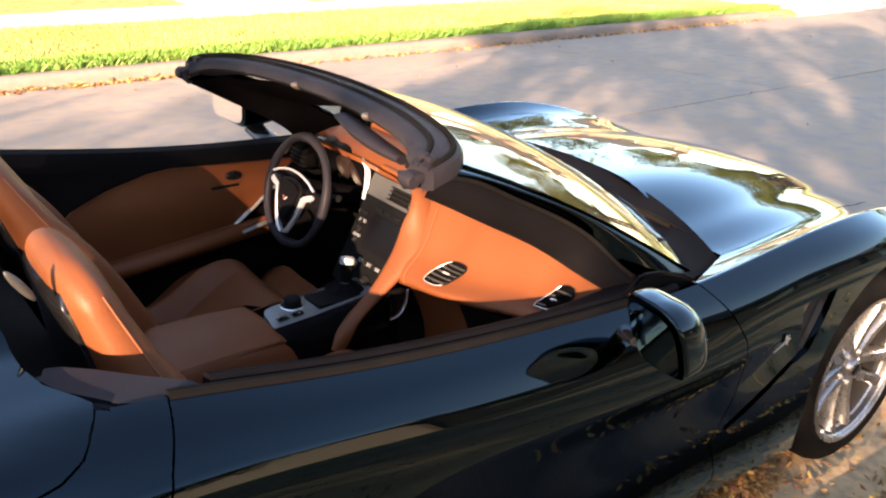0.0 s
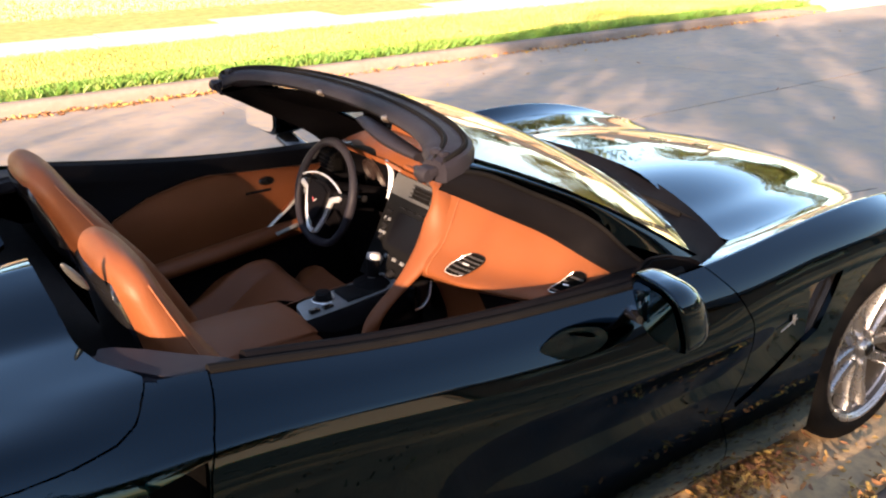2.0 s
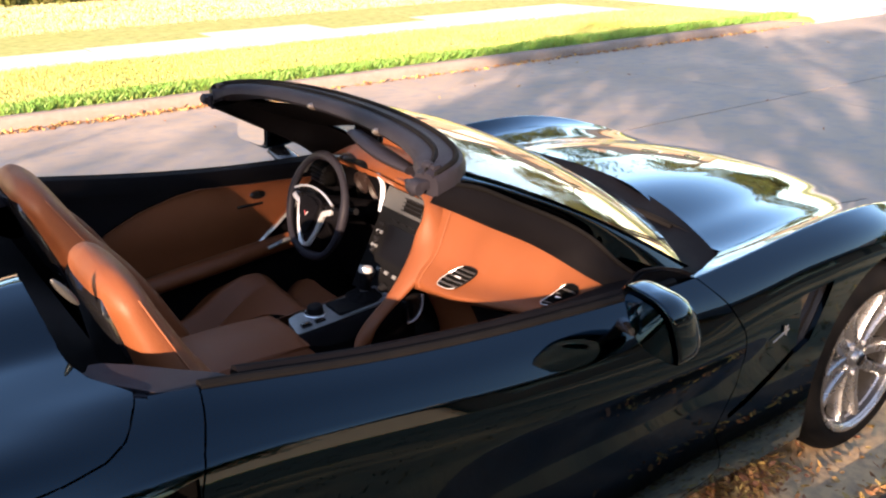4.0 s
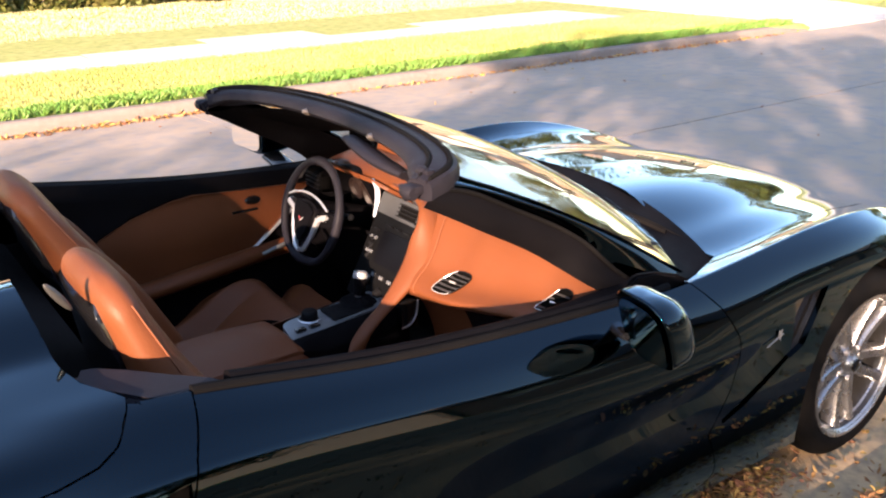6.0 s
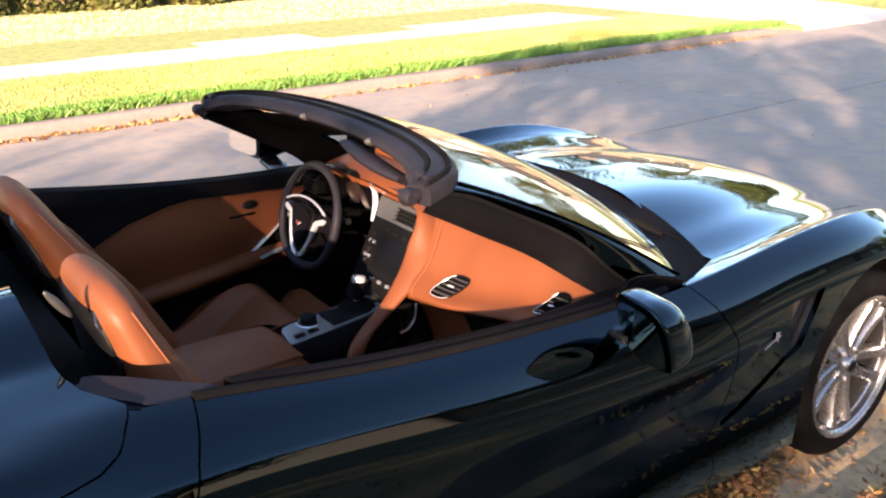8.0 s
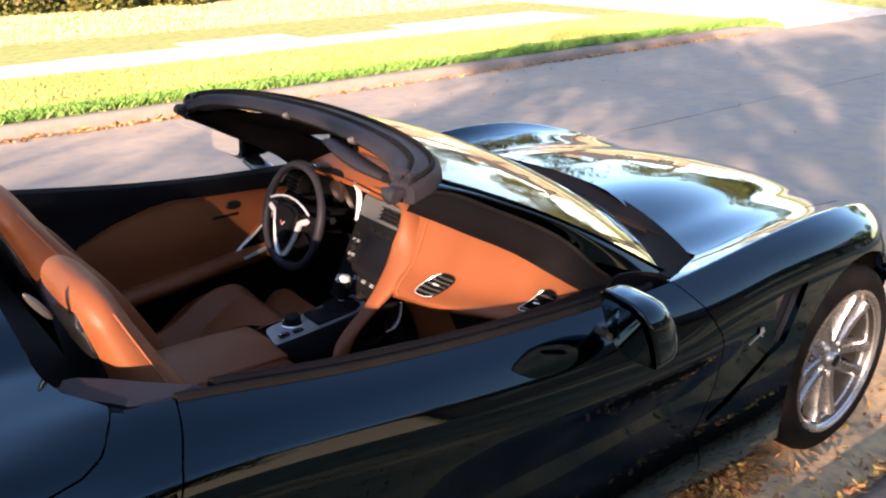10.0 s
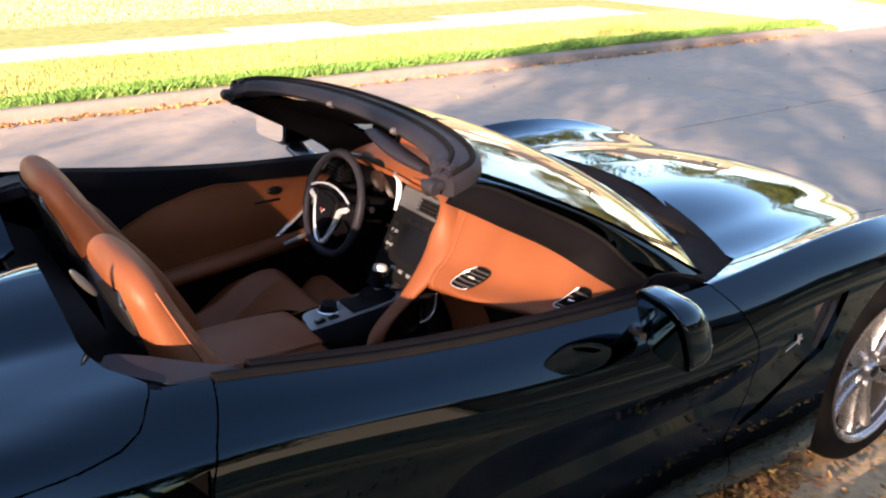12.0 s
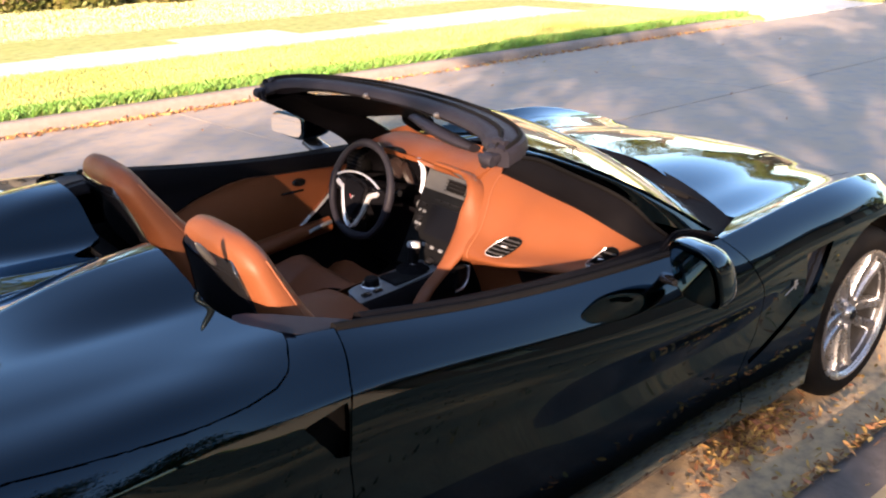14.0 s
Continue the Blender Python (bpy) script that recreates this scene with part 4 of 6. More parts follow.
arm = bmesh.new()
rows = [[arm.verts.new(arm_at(i / 24, 2 * math.pi * k / 16)) for k in range(16)] for i in range(25)]
for a, b in zip(rows, rows[1:]):
    for k in range(16):
        arm.faces.new((a[k], a[(k + 1) % 16], b[(k + 1) % 16], b[k]))
arm.faces.new(rows[0])
arm.faces.new(rows[-1])
bmesh.ops.recalc_face_normals(arm, faces=arm.faces[:])
blade = tube(lambda u: (lambda x, z: Vector((x, -lining_y(x, z) + 0.012, z)))(0.015 + 0.20 * u, 0.565 + 0.155 * u), 0.007, 12, 8, 1.0)
grip = moved(lathe([(0.0, 0.0), (0.026, 0.001), (0.03, 0.006), (0.03, 0.012)], 24), Matrix.Translation((0.03, -lining_y(0.03, 0.74) + 0.014, 0.742)) @ Matrix.Diagonal((1, -1, 0.55, 1)))
slot = box(-0.055, -lining_y(0, 0.71) - 0.002, 0.705, 0.045, -lining_y(0, 0.71) + 0.010, 0.715, 0.004)
pull = tube(lambda u: Vector((0.03 + 0.10 * u, -lining_y(0.08, 0.5) + 0.052 + 0.012 * math.sin(math.pi * u), 0.552 + 0.02 * u + 0.008 * math.sin(math.pi * u))), 0.008, 14, 8)
for d, flip in ((RIGHT_DOOR, False), (LEFT_DOOR, True)):
    for name, bm, mat, label in (("door_lining", face, VINYL, "black vinyl lining"), ("leather_insert", leather, LEATHER, "tan leather door insert"), ("armrest", arm, LEATHER, "tan leather armrest"),
                                 ("trim_blade", blade, CHROME, "bright metal trim blade"), ("speaker_grip", grip, GLOSS, "black release button"), ("slot", slot, GLOSS, ""), ("pull_handle", pull, SILVER, "silver pull handle")):
        own = bm.copy()
        facing(own, lambda c: Vector((0, 1, 0))) if name in ("door_lining", "leather_insert") else bmesh.ops.recalc_face_normals(own, faces=own.faces[:])
        part(name, mirrored(own) if flip else own, mat, d, label)


def side_mirror(s):
    """A painted shell with a glass set in its back, on a short foot; s is -1 on the right."""
    top = new("side_mirror")
    top.parent = car
    wide, tall, lie_back = (0.084, 0.090, 0.38) if s < 0 else (0.128, 0.050, -0.03)
    shell = bmesh.new()
    bmesh.ops.create_uvsphere(shell, u_segments=36, v_segments=24, radius=1.0)
    for v in shell.verts:
        x, y, z = v.co
        out = y
        power = lambda q, e: math.copysign(abs(q) ** e, q)
        fx = (0.098 if s < 0 else 0.15) * power(x, 0.65) if x > 0 else 0.016 * power(x, 0.5)
        v.co = Vector((fx - (0.012 * out if s < 0 else 0.0), power(y, 0.62 if s < 0 else 0.4) * wide, power(z, 0.62 if s < 0 else 0.45) * (tall - 0.010 * out) - 0.006 * out))
        v.co.x -= lie_back * v.co.z
    place = Matrix.Translation((0.185, -0.975, 0.845) if s < 0 else (0.15, 0.955, 0.908)) @ Matrix.Diagonal((1, s, 1, 1))
    moved(shell, place)
    bmesh.ops.recalc_face_normals(shell, faces=shell.faces[:])
    part("mirror_shell", shell, PAINT, top, angle=50)
    glass_pane = bmesh.new()
    bmesh.ops.create_circle(glass_pane, cap_ends=True, segments=40, radius=1.0)
    for v in glass_pane.verts:
        x, y = v.co.x, v.co.y
        power = lambda q, e: math.copysign(abs(q) ** e, q)
        bow = power(x, 0.55 if s < 0 else 0.4)
        v.co = Vector((-0.0185 - (0.012 * bow if s < 0 else 0.0), bow * (wide - (0.014 if s < 0 else 0.009)), power(y, 0.6 if s < 0 else 0.45) * (tall - (0.016 if s < 0 else 0.009)) - (0.004 if s < 0 else 0.010) * x))
        v.co.x -= lie_back * v.co.z
    moved(glass_pane, place)
    ring = [v.co.copy() for v in sorted(glass_pane.verts, key=lambda v: math.atan2(v.co.z - place.translation.z, v.co.y - place.translation.y))]
    part("mirror_glass", facing(glass_pane, lambda c: Vector((-1, 0, 0))), MIRROR, top, "mirror glass")
    around = lambda u: ring[round(u * len(ring)) % len(ring)] + Vector((-0.001, 0, 0))
    part("mirror_rim", tube(around, 0.0045, len(ring), 8), GLOSS, top, "thin black rim")
    foot = tube(lambda u: Vector((0.255 - 0.05 * u, s * (0.81 + 0.10 * u), 0.775 + (0.025 if s < 0 else 0.07) * u)), lambda u: (0.026 if s < 0 else 0.05) - 0.006 * u, 10, 14, 0.6)
    part("mirror_foot", foot, GLOSS, top, "black mirror foot")
    if s < 0:
        part("turn_marker", box(0.205, s * 1.048 - 0.006, 0.80, 0.217, s * 1.048 + 0.004, 0.806, 0.002), AMBER, top)


side_mirror(-1)
side_mirror(1)

# badge on the fenders: a small bright winged emblem
for s in (-1, 1):
    y = s * 0.913
    emblem = bmesh.new()
    way = lambda u: Vector((0.775 + 0.055 * u, y, 0.594 + 0.018 * u))
    tube(way, lambda u: 0.0018 + 0.0012 * u, 8, 8, 1, Vector((0, 1, 0)), emblem)
    for dx, dz in ((0.010, 0.018), (-0.004, 0.019), (0.018, 0.003), (0.008, -0.014)):
        tube(lambda u: Vector((0.828 + dx * u, y, 0.612 + dz * u)), lambda u: 0.0055 - 0.0035 * u, 6, 8, 0.5, Vector((0, 1, 0)), emblem)
    part("fender_badge", emblem, SILVER, car, "bright metal emblem")

# ---- cockpit tub ----
tub = bmesh.new()
sheet(lambda u, v: Vector((-0.95 + 1.75 * u, -0.72 + 1.44 * v, 0.20 + 0.25 * soft(0.25, 0.8, -0.95 + 1.75 * u))), 12, 4, tub)
sheet(lambda u, v: Vector((-0.90 - 0.05 * v, -0.74 + 1.48 * u, 0.20 + 0.70 * v)), 4, 4, tub)
sheet(lambda u, v: Vector((0.66, -0.74 + 1.48 * u, 0.2 + 0.50 * v)), 4, 4, tub)
for s in (-1, 1):
    sheet(lambda u, v: Vector((-0.95 + 1.7 * u, s * (0.745 - 0.02 * v), 0.2 + 0.55 * v)), 4, 4, tub)
part("cockpit_tub", tub, CARPET, car, "black carpet")
shelf = sheet(lambda u, v: Vector((-0.965 + 0.10 * math.sin(math.pi * v) * 0 + 0.17 * v, -0.66 + 1.32 * u, 0.875 - 0.10 * v)), 10, 6)
part("rear_shelf", shelf, CARPET, car)
for s in (-1, 1):
    outline = [(-0.905, -0.575), (-0.925, -0.62), (-0.905, -0.67), (-0.865, -0.715), (-0.835, -0.748), (-0.80, -0.763), (-0.72, -0.772), (-0.685, -0.765), (-0.68, -0.725), (-0.70, -0.700), (-0.76, -0.665), (-0.82, -0.62), (-0.87, -0.58)]
    bm = bmesh.new()
    ring = [bm.verts.new((x, y, CREST_Z(max(x, -0.86)) - 0.006 + 0.006 * soft(-0.74, -0.62, y))) for x, y in outline]
    top = bm.faces.new(ring)
    ex = bmesh.ops.extrude_face_region(bm, geom=[top])
    for v in [g for g in ex["geom"] if isinstance(g, bmesh.types.BMVert)]:
        v.co.z -= 0.05
    bmesh.ops.recalc_face_normals(bm, faces=bm.faces[:])
    bmesh.ops.bevel(bm, geom=[e for e in bm.edges if e.calc_length() < 0.2], offset=0.012, segments=3, affect="EDGES")
    part("corner_trim", mirrored(bm) if s > 0 else bm, GREY_TRIM, car, "grey-black plastic corner trim")

# ---- dashboard ----
DASH = new("dashboard")
DASH.parent = car
PAD_X = spline([(0, 0.135), (0.12, 0.118), (0.28, 0.165), (0.45, 0.212), (0.62, 0.258), (0.78, 0.33), (0.9, 0.45), (1, 0.64)])
PAD_Z = spline([(0, 0.655), (0.12, 0.675), (0.28, 0.705), (0.45, 0.75), (0.62, 0.81), (0.78, 0.868), (0.9, 0.893), (1, 0.875)])


PAD_LEFT = spline([(0, -0.108), (0.28, -0.088), (0.45, -0.072), (0.62, -0.040), (0.78, 0.0), (1, 0.02)])


def pad_at(u, v):
    """The passenger's side of the dash: v from its lower lip to the glass; it swells to the roll beside the centre stack."""
    y = -0.725 + (PAD_LEFT(v) + 0.725) * u
    out = soft(-0.28, -0.70, y)
    lip = 0.16 * (-y - 0.2) * (1 - soft(0.1, 0.6, v))
    p = Vector((PAD_X(v) + 0.055 * out * (1 - soft(0.75, 1.0, v)), y, PAD_Z(v) + lip - 0.022 * out * v))
    return p + Vector((-0.5, 0, 0.85)) * 0.030 * soft(0.66, 0.95, u) * soft(0.04, 0.3, v) * (1 - soft(0.80, 1.0, v))


pad = sheet(pad_at, 48, 48)
score(pad, [(0.46, -0.9), (0.46, 0.0)], (0, 1))
part("dash_pad", facing(take(pad, lambda c: c.x < 0.46 and not (c.y < -0.58 and c.x > 0.36)), lambda c: Vector((-0.5, 0, 1))), LEATHER, DASH, "tan leather dash pad")
part("defroster_panel", facing(take(pad, lambda c: 0.46 <= c.x < base_at(c.y / 0.742).x - 0.03 and abs(c.y) < 0.66), lambda c: Vector((-0.5, 0, 1))), VINYL, DASH, "black panel under the glass")
pad.free()
top_pad = sheet(lambda u, v: (lambda y: Vector((0.245 + 0.38 * v - 0.02 * math.sin(math.pi * v) * 0 + 0.05 * soft(0.45, 0.70, y) * (1 - v) - 0.02 * soft(0.12, 0.3, y) * (1 - soft(0.45, 0.6, y)) * (1 - v), y, 0.893 + 0.018 * math.sin(math.pi * min(v * 1.3, 1)) - 0.03 * v * v - 0.022 * (1 - v) ** 6 + 0.015 * soft(0.10, 0.26, y) * (1 - soft(0.46, 0.62, y)) * (1 - v) - 0.05 * soft(0.55, 0.74, y) - 0.022 * soft(0.08, -0.05, y))))(-0.05 + 0.77 * u), 44, 16)
score(top_pad, [(0.46, -0.9), (0.46, 0.9)], (0, 1))
part("dash_top", facing(edged(take(top_pad, lambda c: c.x < 0.46), 0, 0.02), lambda c: Vector((0, 0, 1))), LEATHER, DASH, "tan leather dash top")
part("defroster_panel", facing(take(top_pad, lambda c: 0.46 <= c.x < base_at(c.y / 0.742).x - 0.03 and abs(c.y) < 0.66), lambda c: Vector((0, 0, 1))), VINYL, DASH)
top_pad.free()

# the leather ridge that sweeps from the dash down to the console
ridge_way = curve3([(0.280, 0.16, 0.878), (0.278, 0.06, 0.876), (0.276, -0.02, 0.864), (0.258, -0.076, 0.832), (0.220, -0.104, 0.780), (0.170, -0.116, 0.727), (0.106, -0.124, 0.674), (0.035, -0.130, 0.620), (-0.032, -0.136, 0.570), (-0.078, -0.142, 0.50)])
part("dash_ridge", tube(ridge_way, lambda u: 0.024 + 0.030 * soft(0.10, 0.34, u) - 0.031 * soft(0.45, 0.8, u), 60, 22, 0.5, Vector((0.5, 0, 0.9))), LEATHER, DASH, "tan leather ridge")
part("ridge_seam", tube(lambda u: (lambda v: pad_at(0.845 + 0.035 * u, v) + Vector((-0.002, 0, 0.0035)))(0.86 - 0.78 * u), 0.0016, 40, 6), STITCH, DASH)
knee = sheet(lambda u, v: Vector((0.155 + 0.06 * v + 0.03 * math.sin(math.pi * v), -0.70 + 0.56 * u, (0.655 + 0.16 * (0.5 - 0.56 * u) * 1.0) * (1 - v) + 0.36 * v)), 20, 14)
score(knee, [(-0.36, 0.9), (-0.36, 0.3)], (1, 2))
part("knee_panel", facing(take(knee, lambda c: c.y > -0.36), lambda c: Vector((-1, 0, 0))), LEATHER, DASH, "tan leather knee panel")
part("glove_box", facing(take(knee, lambda c: c.y < -0.36), lambda c: Vector((-1, 0, 0))), VINYL, DASH, "black glove box")
knee.free()
pocket = box(0.088, -0.150, 0.545, 0.15, -0.115, 0.630, 0.012)
part("pocket_trim", pocket, GLOSS, DASH)
part("pocket_edge", tube(curve3([(0.088, -0.152, 0.553), (0.118, -0.153, 0.560), (0.140, -0.153, 0.590), (0.146, -0.151, 0.632)]), 0.003, 16, 8), CHROME, DASH, "bright edging")


SLAT = material("vent_slat", (0.028, 0.026, 0.026), 0.45, second=(0.036, 0.034, 0.034), scale=30)


def dash_vent(poly, deep=0.012):
    """An air vent lying on the pad: black box, bright rim along its lower edge, five slats and a thumb wheel."""
    top = new("air_vent")
    top.parent = DASH
    def on(y, v, lift):
        u = (y + 0.725) / (PAD_LEFT(v) + 0.725)
        p = pad_at(u, v)
        e1, e2 = pad_at(u + 0.02, v) - p, pad_at(u, v + 0.02) - p
        n = e1.cross(e2).normalized()
        n = n if n.z > 0 else -n
        return p + n * lift
    bed = bmesh.new()
    bed.faces.new([bed.verts.new(on(y, v, 0.003)) for y, v in poly])
    part("vent_bed", facing(bed, lambda c: Vector((-0.5, 0, 1))), UNDER, top)
    def rim_way(t):
        n = len(poly)
        f = (t * n) % n
        i = int(f) % n
        a, b = poly[i], poly[(i + 1) % n]
        k = f - int(f)
        return on(lerp(a[0], b[0], k), lerp(a[1], b[1], k), 0.006)
    part("vent_rim", tube(lambda t: rim_way((0.62 + 0.56 * t) % 1.0), 0.0013, 60, 8), CHROME, top, "bright vent surround")
    part("vent_edge", tube(lambda t: rim_way((0.18 + 0.44 * t) % 1.0), 0.0014, 60, 8), TRIM, top)
    ys, vs = [p[0] for p in poly], [p[1] for p in poly]
    for k in range(1, 6):
        v = lerp(min(vs), max(vs), k / 6)
        hits = []
        for (ya, va), (yb, vb) in zip(poly, poly[1:] + poly[:1]):
            if (va > v) != (vb > v):
                hits.append(ya + (yb - ya) * (v - va) / (vb - va))
        if len(hits) == 2:
            a, b = sorted(hits)
            part("slat", tube(lambda t: on(lerp(a + 0.004, b - 0.004, t), v, 0.005), 0.0042, 4, 6, 0.5), SLAT, top)
    ym, vm = sum(ys) / len(ys), sum(vs) / len(vs)
    part("thumb_tab", tube(lambda t: on(ym - 0.012 + 0.024 * t, vm, 0.009), 0.003, 3, 6), CHROME, top)


def leaf_shape(y0, v0, a, b, lean):
    """A rounded, leaning outline for a vent."""
    power = lambda q: math.copysign(abs(q) ** 0.55, q)
    ring = [(power(math.cos(k * math.pi / 12)), power(math.sin(k * math.pi / 12))) for k in range(24)]
    return [(y0 + a * (c * (1 - 0.22 * max(s, 0) * max(c, 0))) + lean * s, v0 + b * (s - 0.12 * max(c, 0) * max(s, 0))) for c, s in ring]


dash_vent(leaf_shape(-0.288, 0.312, 0.043, 0.128, -0.012))
dash_vent(leaf_shape(-0.612, 0.430, 0.032, 0.160, -0.004))

# centre stack
def stack_at(y, v, lift=0.0):
    """The stack's sloping face: v from 0 below to 1 above."""
    return Vector((0.085 + 0.165 * v - lift, y, 0.57 + 0.315 * v + lift * 0.4))


part("stack_face", facing(sheet(lambda u, v: stack_at(-0.070 + 0.230 * u, v * 0.96, 0.0), 6, 10), lambda c: Vector((-1, 0, 0))), STACK, DASH, "black centre stack")
part("stack_side", facing(sheet(lambda u, v: stack_at(0.16, v) + Vector((0.25 * u, 0, 0)), 3, 6), lambda c: Vector((0, 1, 0))), VINYL, DASH)
def plate(y0, y1, v0, v1, lift, mat, name, label="", bev=0.004):
    bm = bmesh.new()
    a = [stack_at(y, v, lift) for y, v in ((y0, v0), (y1, v0), (y1, v1), (y0, v1))]
    b = [stack_at(y, v, -0.002) for y, v in ((y0, v0), (y1, v0), (y1, v1), (y0, v1))]
    va, vb = [bm.verts.new(p) for p in a], [bm.verts.new(p) for p in b]
    bm.faces.new(va)
    for i in range(4):
        bm.faces.new((va[i], va[(i + 1) % 4], vb[(i + 1) % 4], vb[i]))
    bmesh.ops.recalc_face_normals(bm, faces=bm.faces[:])
    bmesh.ops.bevel(bm, geom=va[:] + bm.edges[:4], offset=bev, segments=2, affect="EDGES")
    return part(name, bm, mat, DASH, label)


plate(-0.09, 0.085, 0.34, 0.66, 0.006, SCREEN, "screen", "dark display screen")
plate(-0.085, 0.10, 0.30, 0.70, 0.003, STACK, "screen_frame")
plate(-0.07, 0.165, 0.74, 0.99, 0.010, BEZEL, "vent_bezel", "dark grey vent bezel", 0.012)
plate(-0.062, 0.045, 0.78, 0.95, 0.014, UNDER, "vent_mouth", "", 0.01)
for k in range(4):
    plate(-0.060, 0.043, 0.805 + 0.035 * k, 0.815 + 0.035 * k, 0.018, TRIM, "slat", "", 0.001)
for y, v, r in ((-0.085, 0.20, 0.018), (0.0, 0.13, 0.015), (0.085, 0.20, 0.018), (0.118, 0.40, 0.008), (0.118, 0.48, 0.006), (0.122, 0.56, 0.006)):
    knob = lathe([(0.0, -0.020), (r * 0.8, -0.019), (r, -0.015), (r, 0.004)], 22, axis="x")
    part("knob", moved(knob, Matrix.Translation(stack_at(y, v, 0.0)) @ Matrix.Rotation(radians(-26), 4, "Y")), SILVER if r > 0.016 else TRIM, DASH, "grey metal control knob")
for k in range(6):
    plate(-0.06 + 0.022 * k, -0.044 + 0.022 * k, 0.235, 0.265, 0.006, SILVER if k % 2 else TRIM, "button", "", 0.001)
for k in range(5):
    plate(0.108 if k % 2 else 0.112, 0.138, 0.34 + 0.065 * k, 0.368 + 0.065 * k, 0.006, SILVER if k % 2 else TRIM, "button", "", 0.001)
for k in range(4):
    plate(-0.085 + 0.045 * k, -0.055 + 0.045 * k, 0.685, 0.70, 0.006, TRIM, "button", "", 0.001)
chrome_sweep = curve3([(0.235, 0.225, 0.898), (0.235, 0.195, 0.872), (0.222, 0.178, 0.835), (0.205, 0.172, 0.790)])
part("stack_accent", tube(chrome_sweep, lambda u: 0.006 + 0.003 * math.sin(math.pi * u), 20, 10, 0.5), CHROME, DASH, "bright accent strip")

# instrument binnacle
def hood_at(u, v):
    a = math.pi * (1.12 * u - 0.06)
    return Vector((0.22 + 0.16 * v, 0.375 - (0.185 - 0.02 * v) * math.cos(a), 0.775 + (0.135 - 0.02 * v) * math.sin(a)))
part("binnacle_hood", sheet(hood_at, 30, 6), VINYL, DASH, "black instrument hood")
part("binnacle_back", facing(sheet(lambda u, v: Vector((0.37 - 0.03 * v, 0.18 + 0.39 * u, 0.64 + 0.25 * v)), 4, 4), lambda c: Vector((-1, 0, 0))), UNDER, DASH)
for y, r in ((0.375, 0.058), (0.27, 0.038), (0.48, 0.038)):
    gauge = lathe([(0.0, 0.0), (r * 0.9, 0.0), (r, -0.012), (r * 1.06, -0.012), (r * 1.08, 0.01)], 36, axis="x")
    part("gauge", moved(gauge, Matrix.Translation((0.335, y, 0.79)) @ Matrix.Rotation(radians(-14), 4, "Y")), NUMERAL, DASH, "brown-faced instrument dial")
part("lower_dash", facing(sheet(lambda u, v: Vector((0.25 + 0.12 * v, 0.16 + 0.56 * u, 0.70 - 0.35 * v)), 6, 6), lambda c: Vector((-1, 0, 0))), VINYL, DASH)
brow = curve3([(0.20, 0.66, 0.81), (0.205, 0.60, 0.865), (0.225, 0.53, 0.895), (0.235, 0.45, 0.905)])
part("driver_vent_blade", tube(brow, 0.009, 20, 8, 0.6), CHROME, DASH, "bright vent blade")
part("driver_vent", box(0.22, 0.54, 0.77, 0.26, 0.66, 0.85, 0.015), UNDER, DASH)
for k in range(4):
    part("slat", box(0.214, 0.552, 0.782 + 0.016 * k, 0.224, 0.648, 0.788 + 0.016 * k, 0.002), TRIM, DASH)
part("ignition_button", moved(lathe([(0.0, -0.012), (0.017, -0.012), (0.021, -0.006), (0.021, 0.01)], 24, axis="x"), Matrix.Translation((0.225, 0.19, 0.735))), SILVER, DASH)

# steering wheel
WHEEL = new("steering_wheel")
WHEEL.parent = car
WHEEL.matrix_basis = Matrix.Translation((0.080, 0.362, 0.780)) @ Matrix.Rotation(radians(17), 4, "Y")
grip_ring = bmesh.new()
rows = []
for i in range(64):
    a = 2 * math.pi * i / 64
    flat = 1.0 - 0.06 * soft(0.80, 1.0, -math.sin(a))
    c = Vector((0, math.cos(a), math.sin(a))) * 0.171 * flat
    fat = 0.0135 + 0.002 * math.cos(4 * a)
    rows.append([grip_ring.verts.new(c + (Vector((0, math.cos(a), math.sin(a))) * math.cos(b) + Vector((1, 0, 0)) * math.sin(b)) * fat) for b in (2 * math.pi * k / 14 for k in range(14))])
for i in range(64):
    a, b = rows[i], rows[(i + 1) % 64]
    for k in range(14):
        grip_ring.faces.new((a[k], b[k], b[(k + 1) % 14], a[(k + 1) % 14]))
bmesh.ops.recalc_face_normals(grip_ring, faces=grip_ring.faces[:])
part("rim", grip_ring, GREY_TRIM, WHEEL, "black leather wheel rim")
HUB_LINE = [(-0.075, 0.045), (-0.03, 0.066), (0.03, 0.066), (0.075, 0.045), (0.06, -0.01), (0.035, -0.06), (0.0, -0.085), (-0.035, -0.06), (-0.06, -0.01)]
def plate_yz(outline, x0, x1, bevel):
    bm = bmesh.new()
    a = [bm.verts.new((x0, y, z)) for y, z in outline]
    b = [bm.verts.new((x1, y, z)) for y, z in outline]
    bm.faces.new(a)
    bm.faces.new(b)
    for i in range(len(a)):
        bm.faces.new((a[i], a[(i + 1) % len(a)], b[(i + 1) % len(a)], b[i]))
    bmesh.ops.recalc_face_normals(bm, faces=bm.faces[:])
    bmesh.ops.bevel(bm, geom=bm.edges[:], offset=bevel, segments=3, affect="EDGES")
    return bm
HUB_SEAT = Matrix.Translation((0.028, 0, -0.025))
part("hub_pad", plate_yz(HUB_LINE, -0.060, -0.005, 0.012), VINYL, WHEEL, "black padded hub", at=HUB_SEAT)
hub_curve = [curve3([(-0.048, y, z) for y, z in line]) for line in (
    [(-0.125, 0.058), (-0.085, 0.074), (-0.03, 0.085), (0.03, 0.085), (0.085, 0.074), (0.125, 0.058)],)]
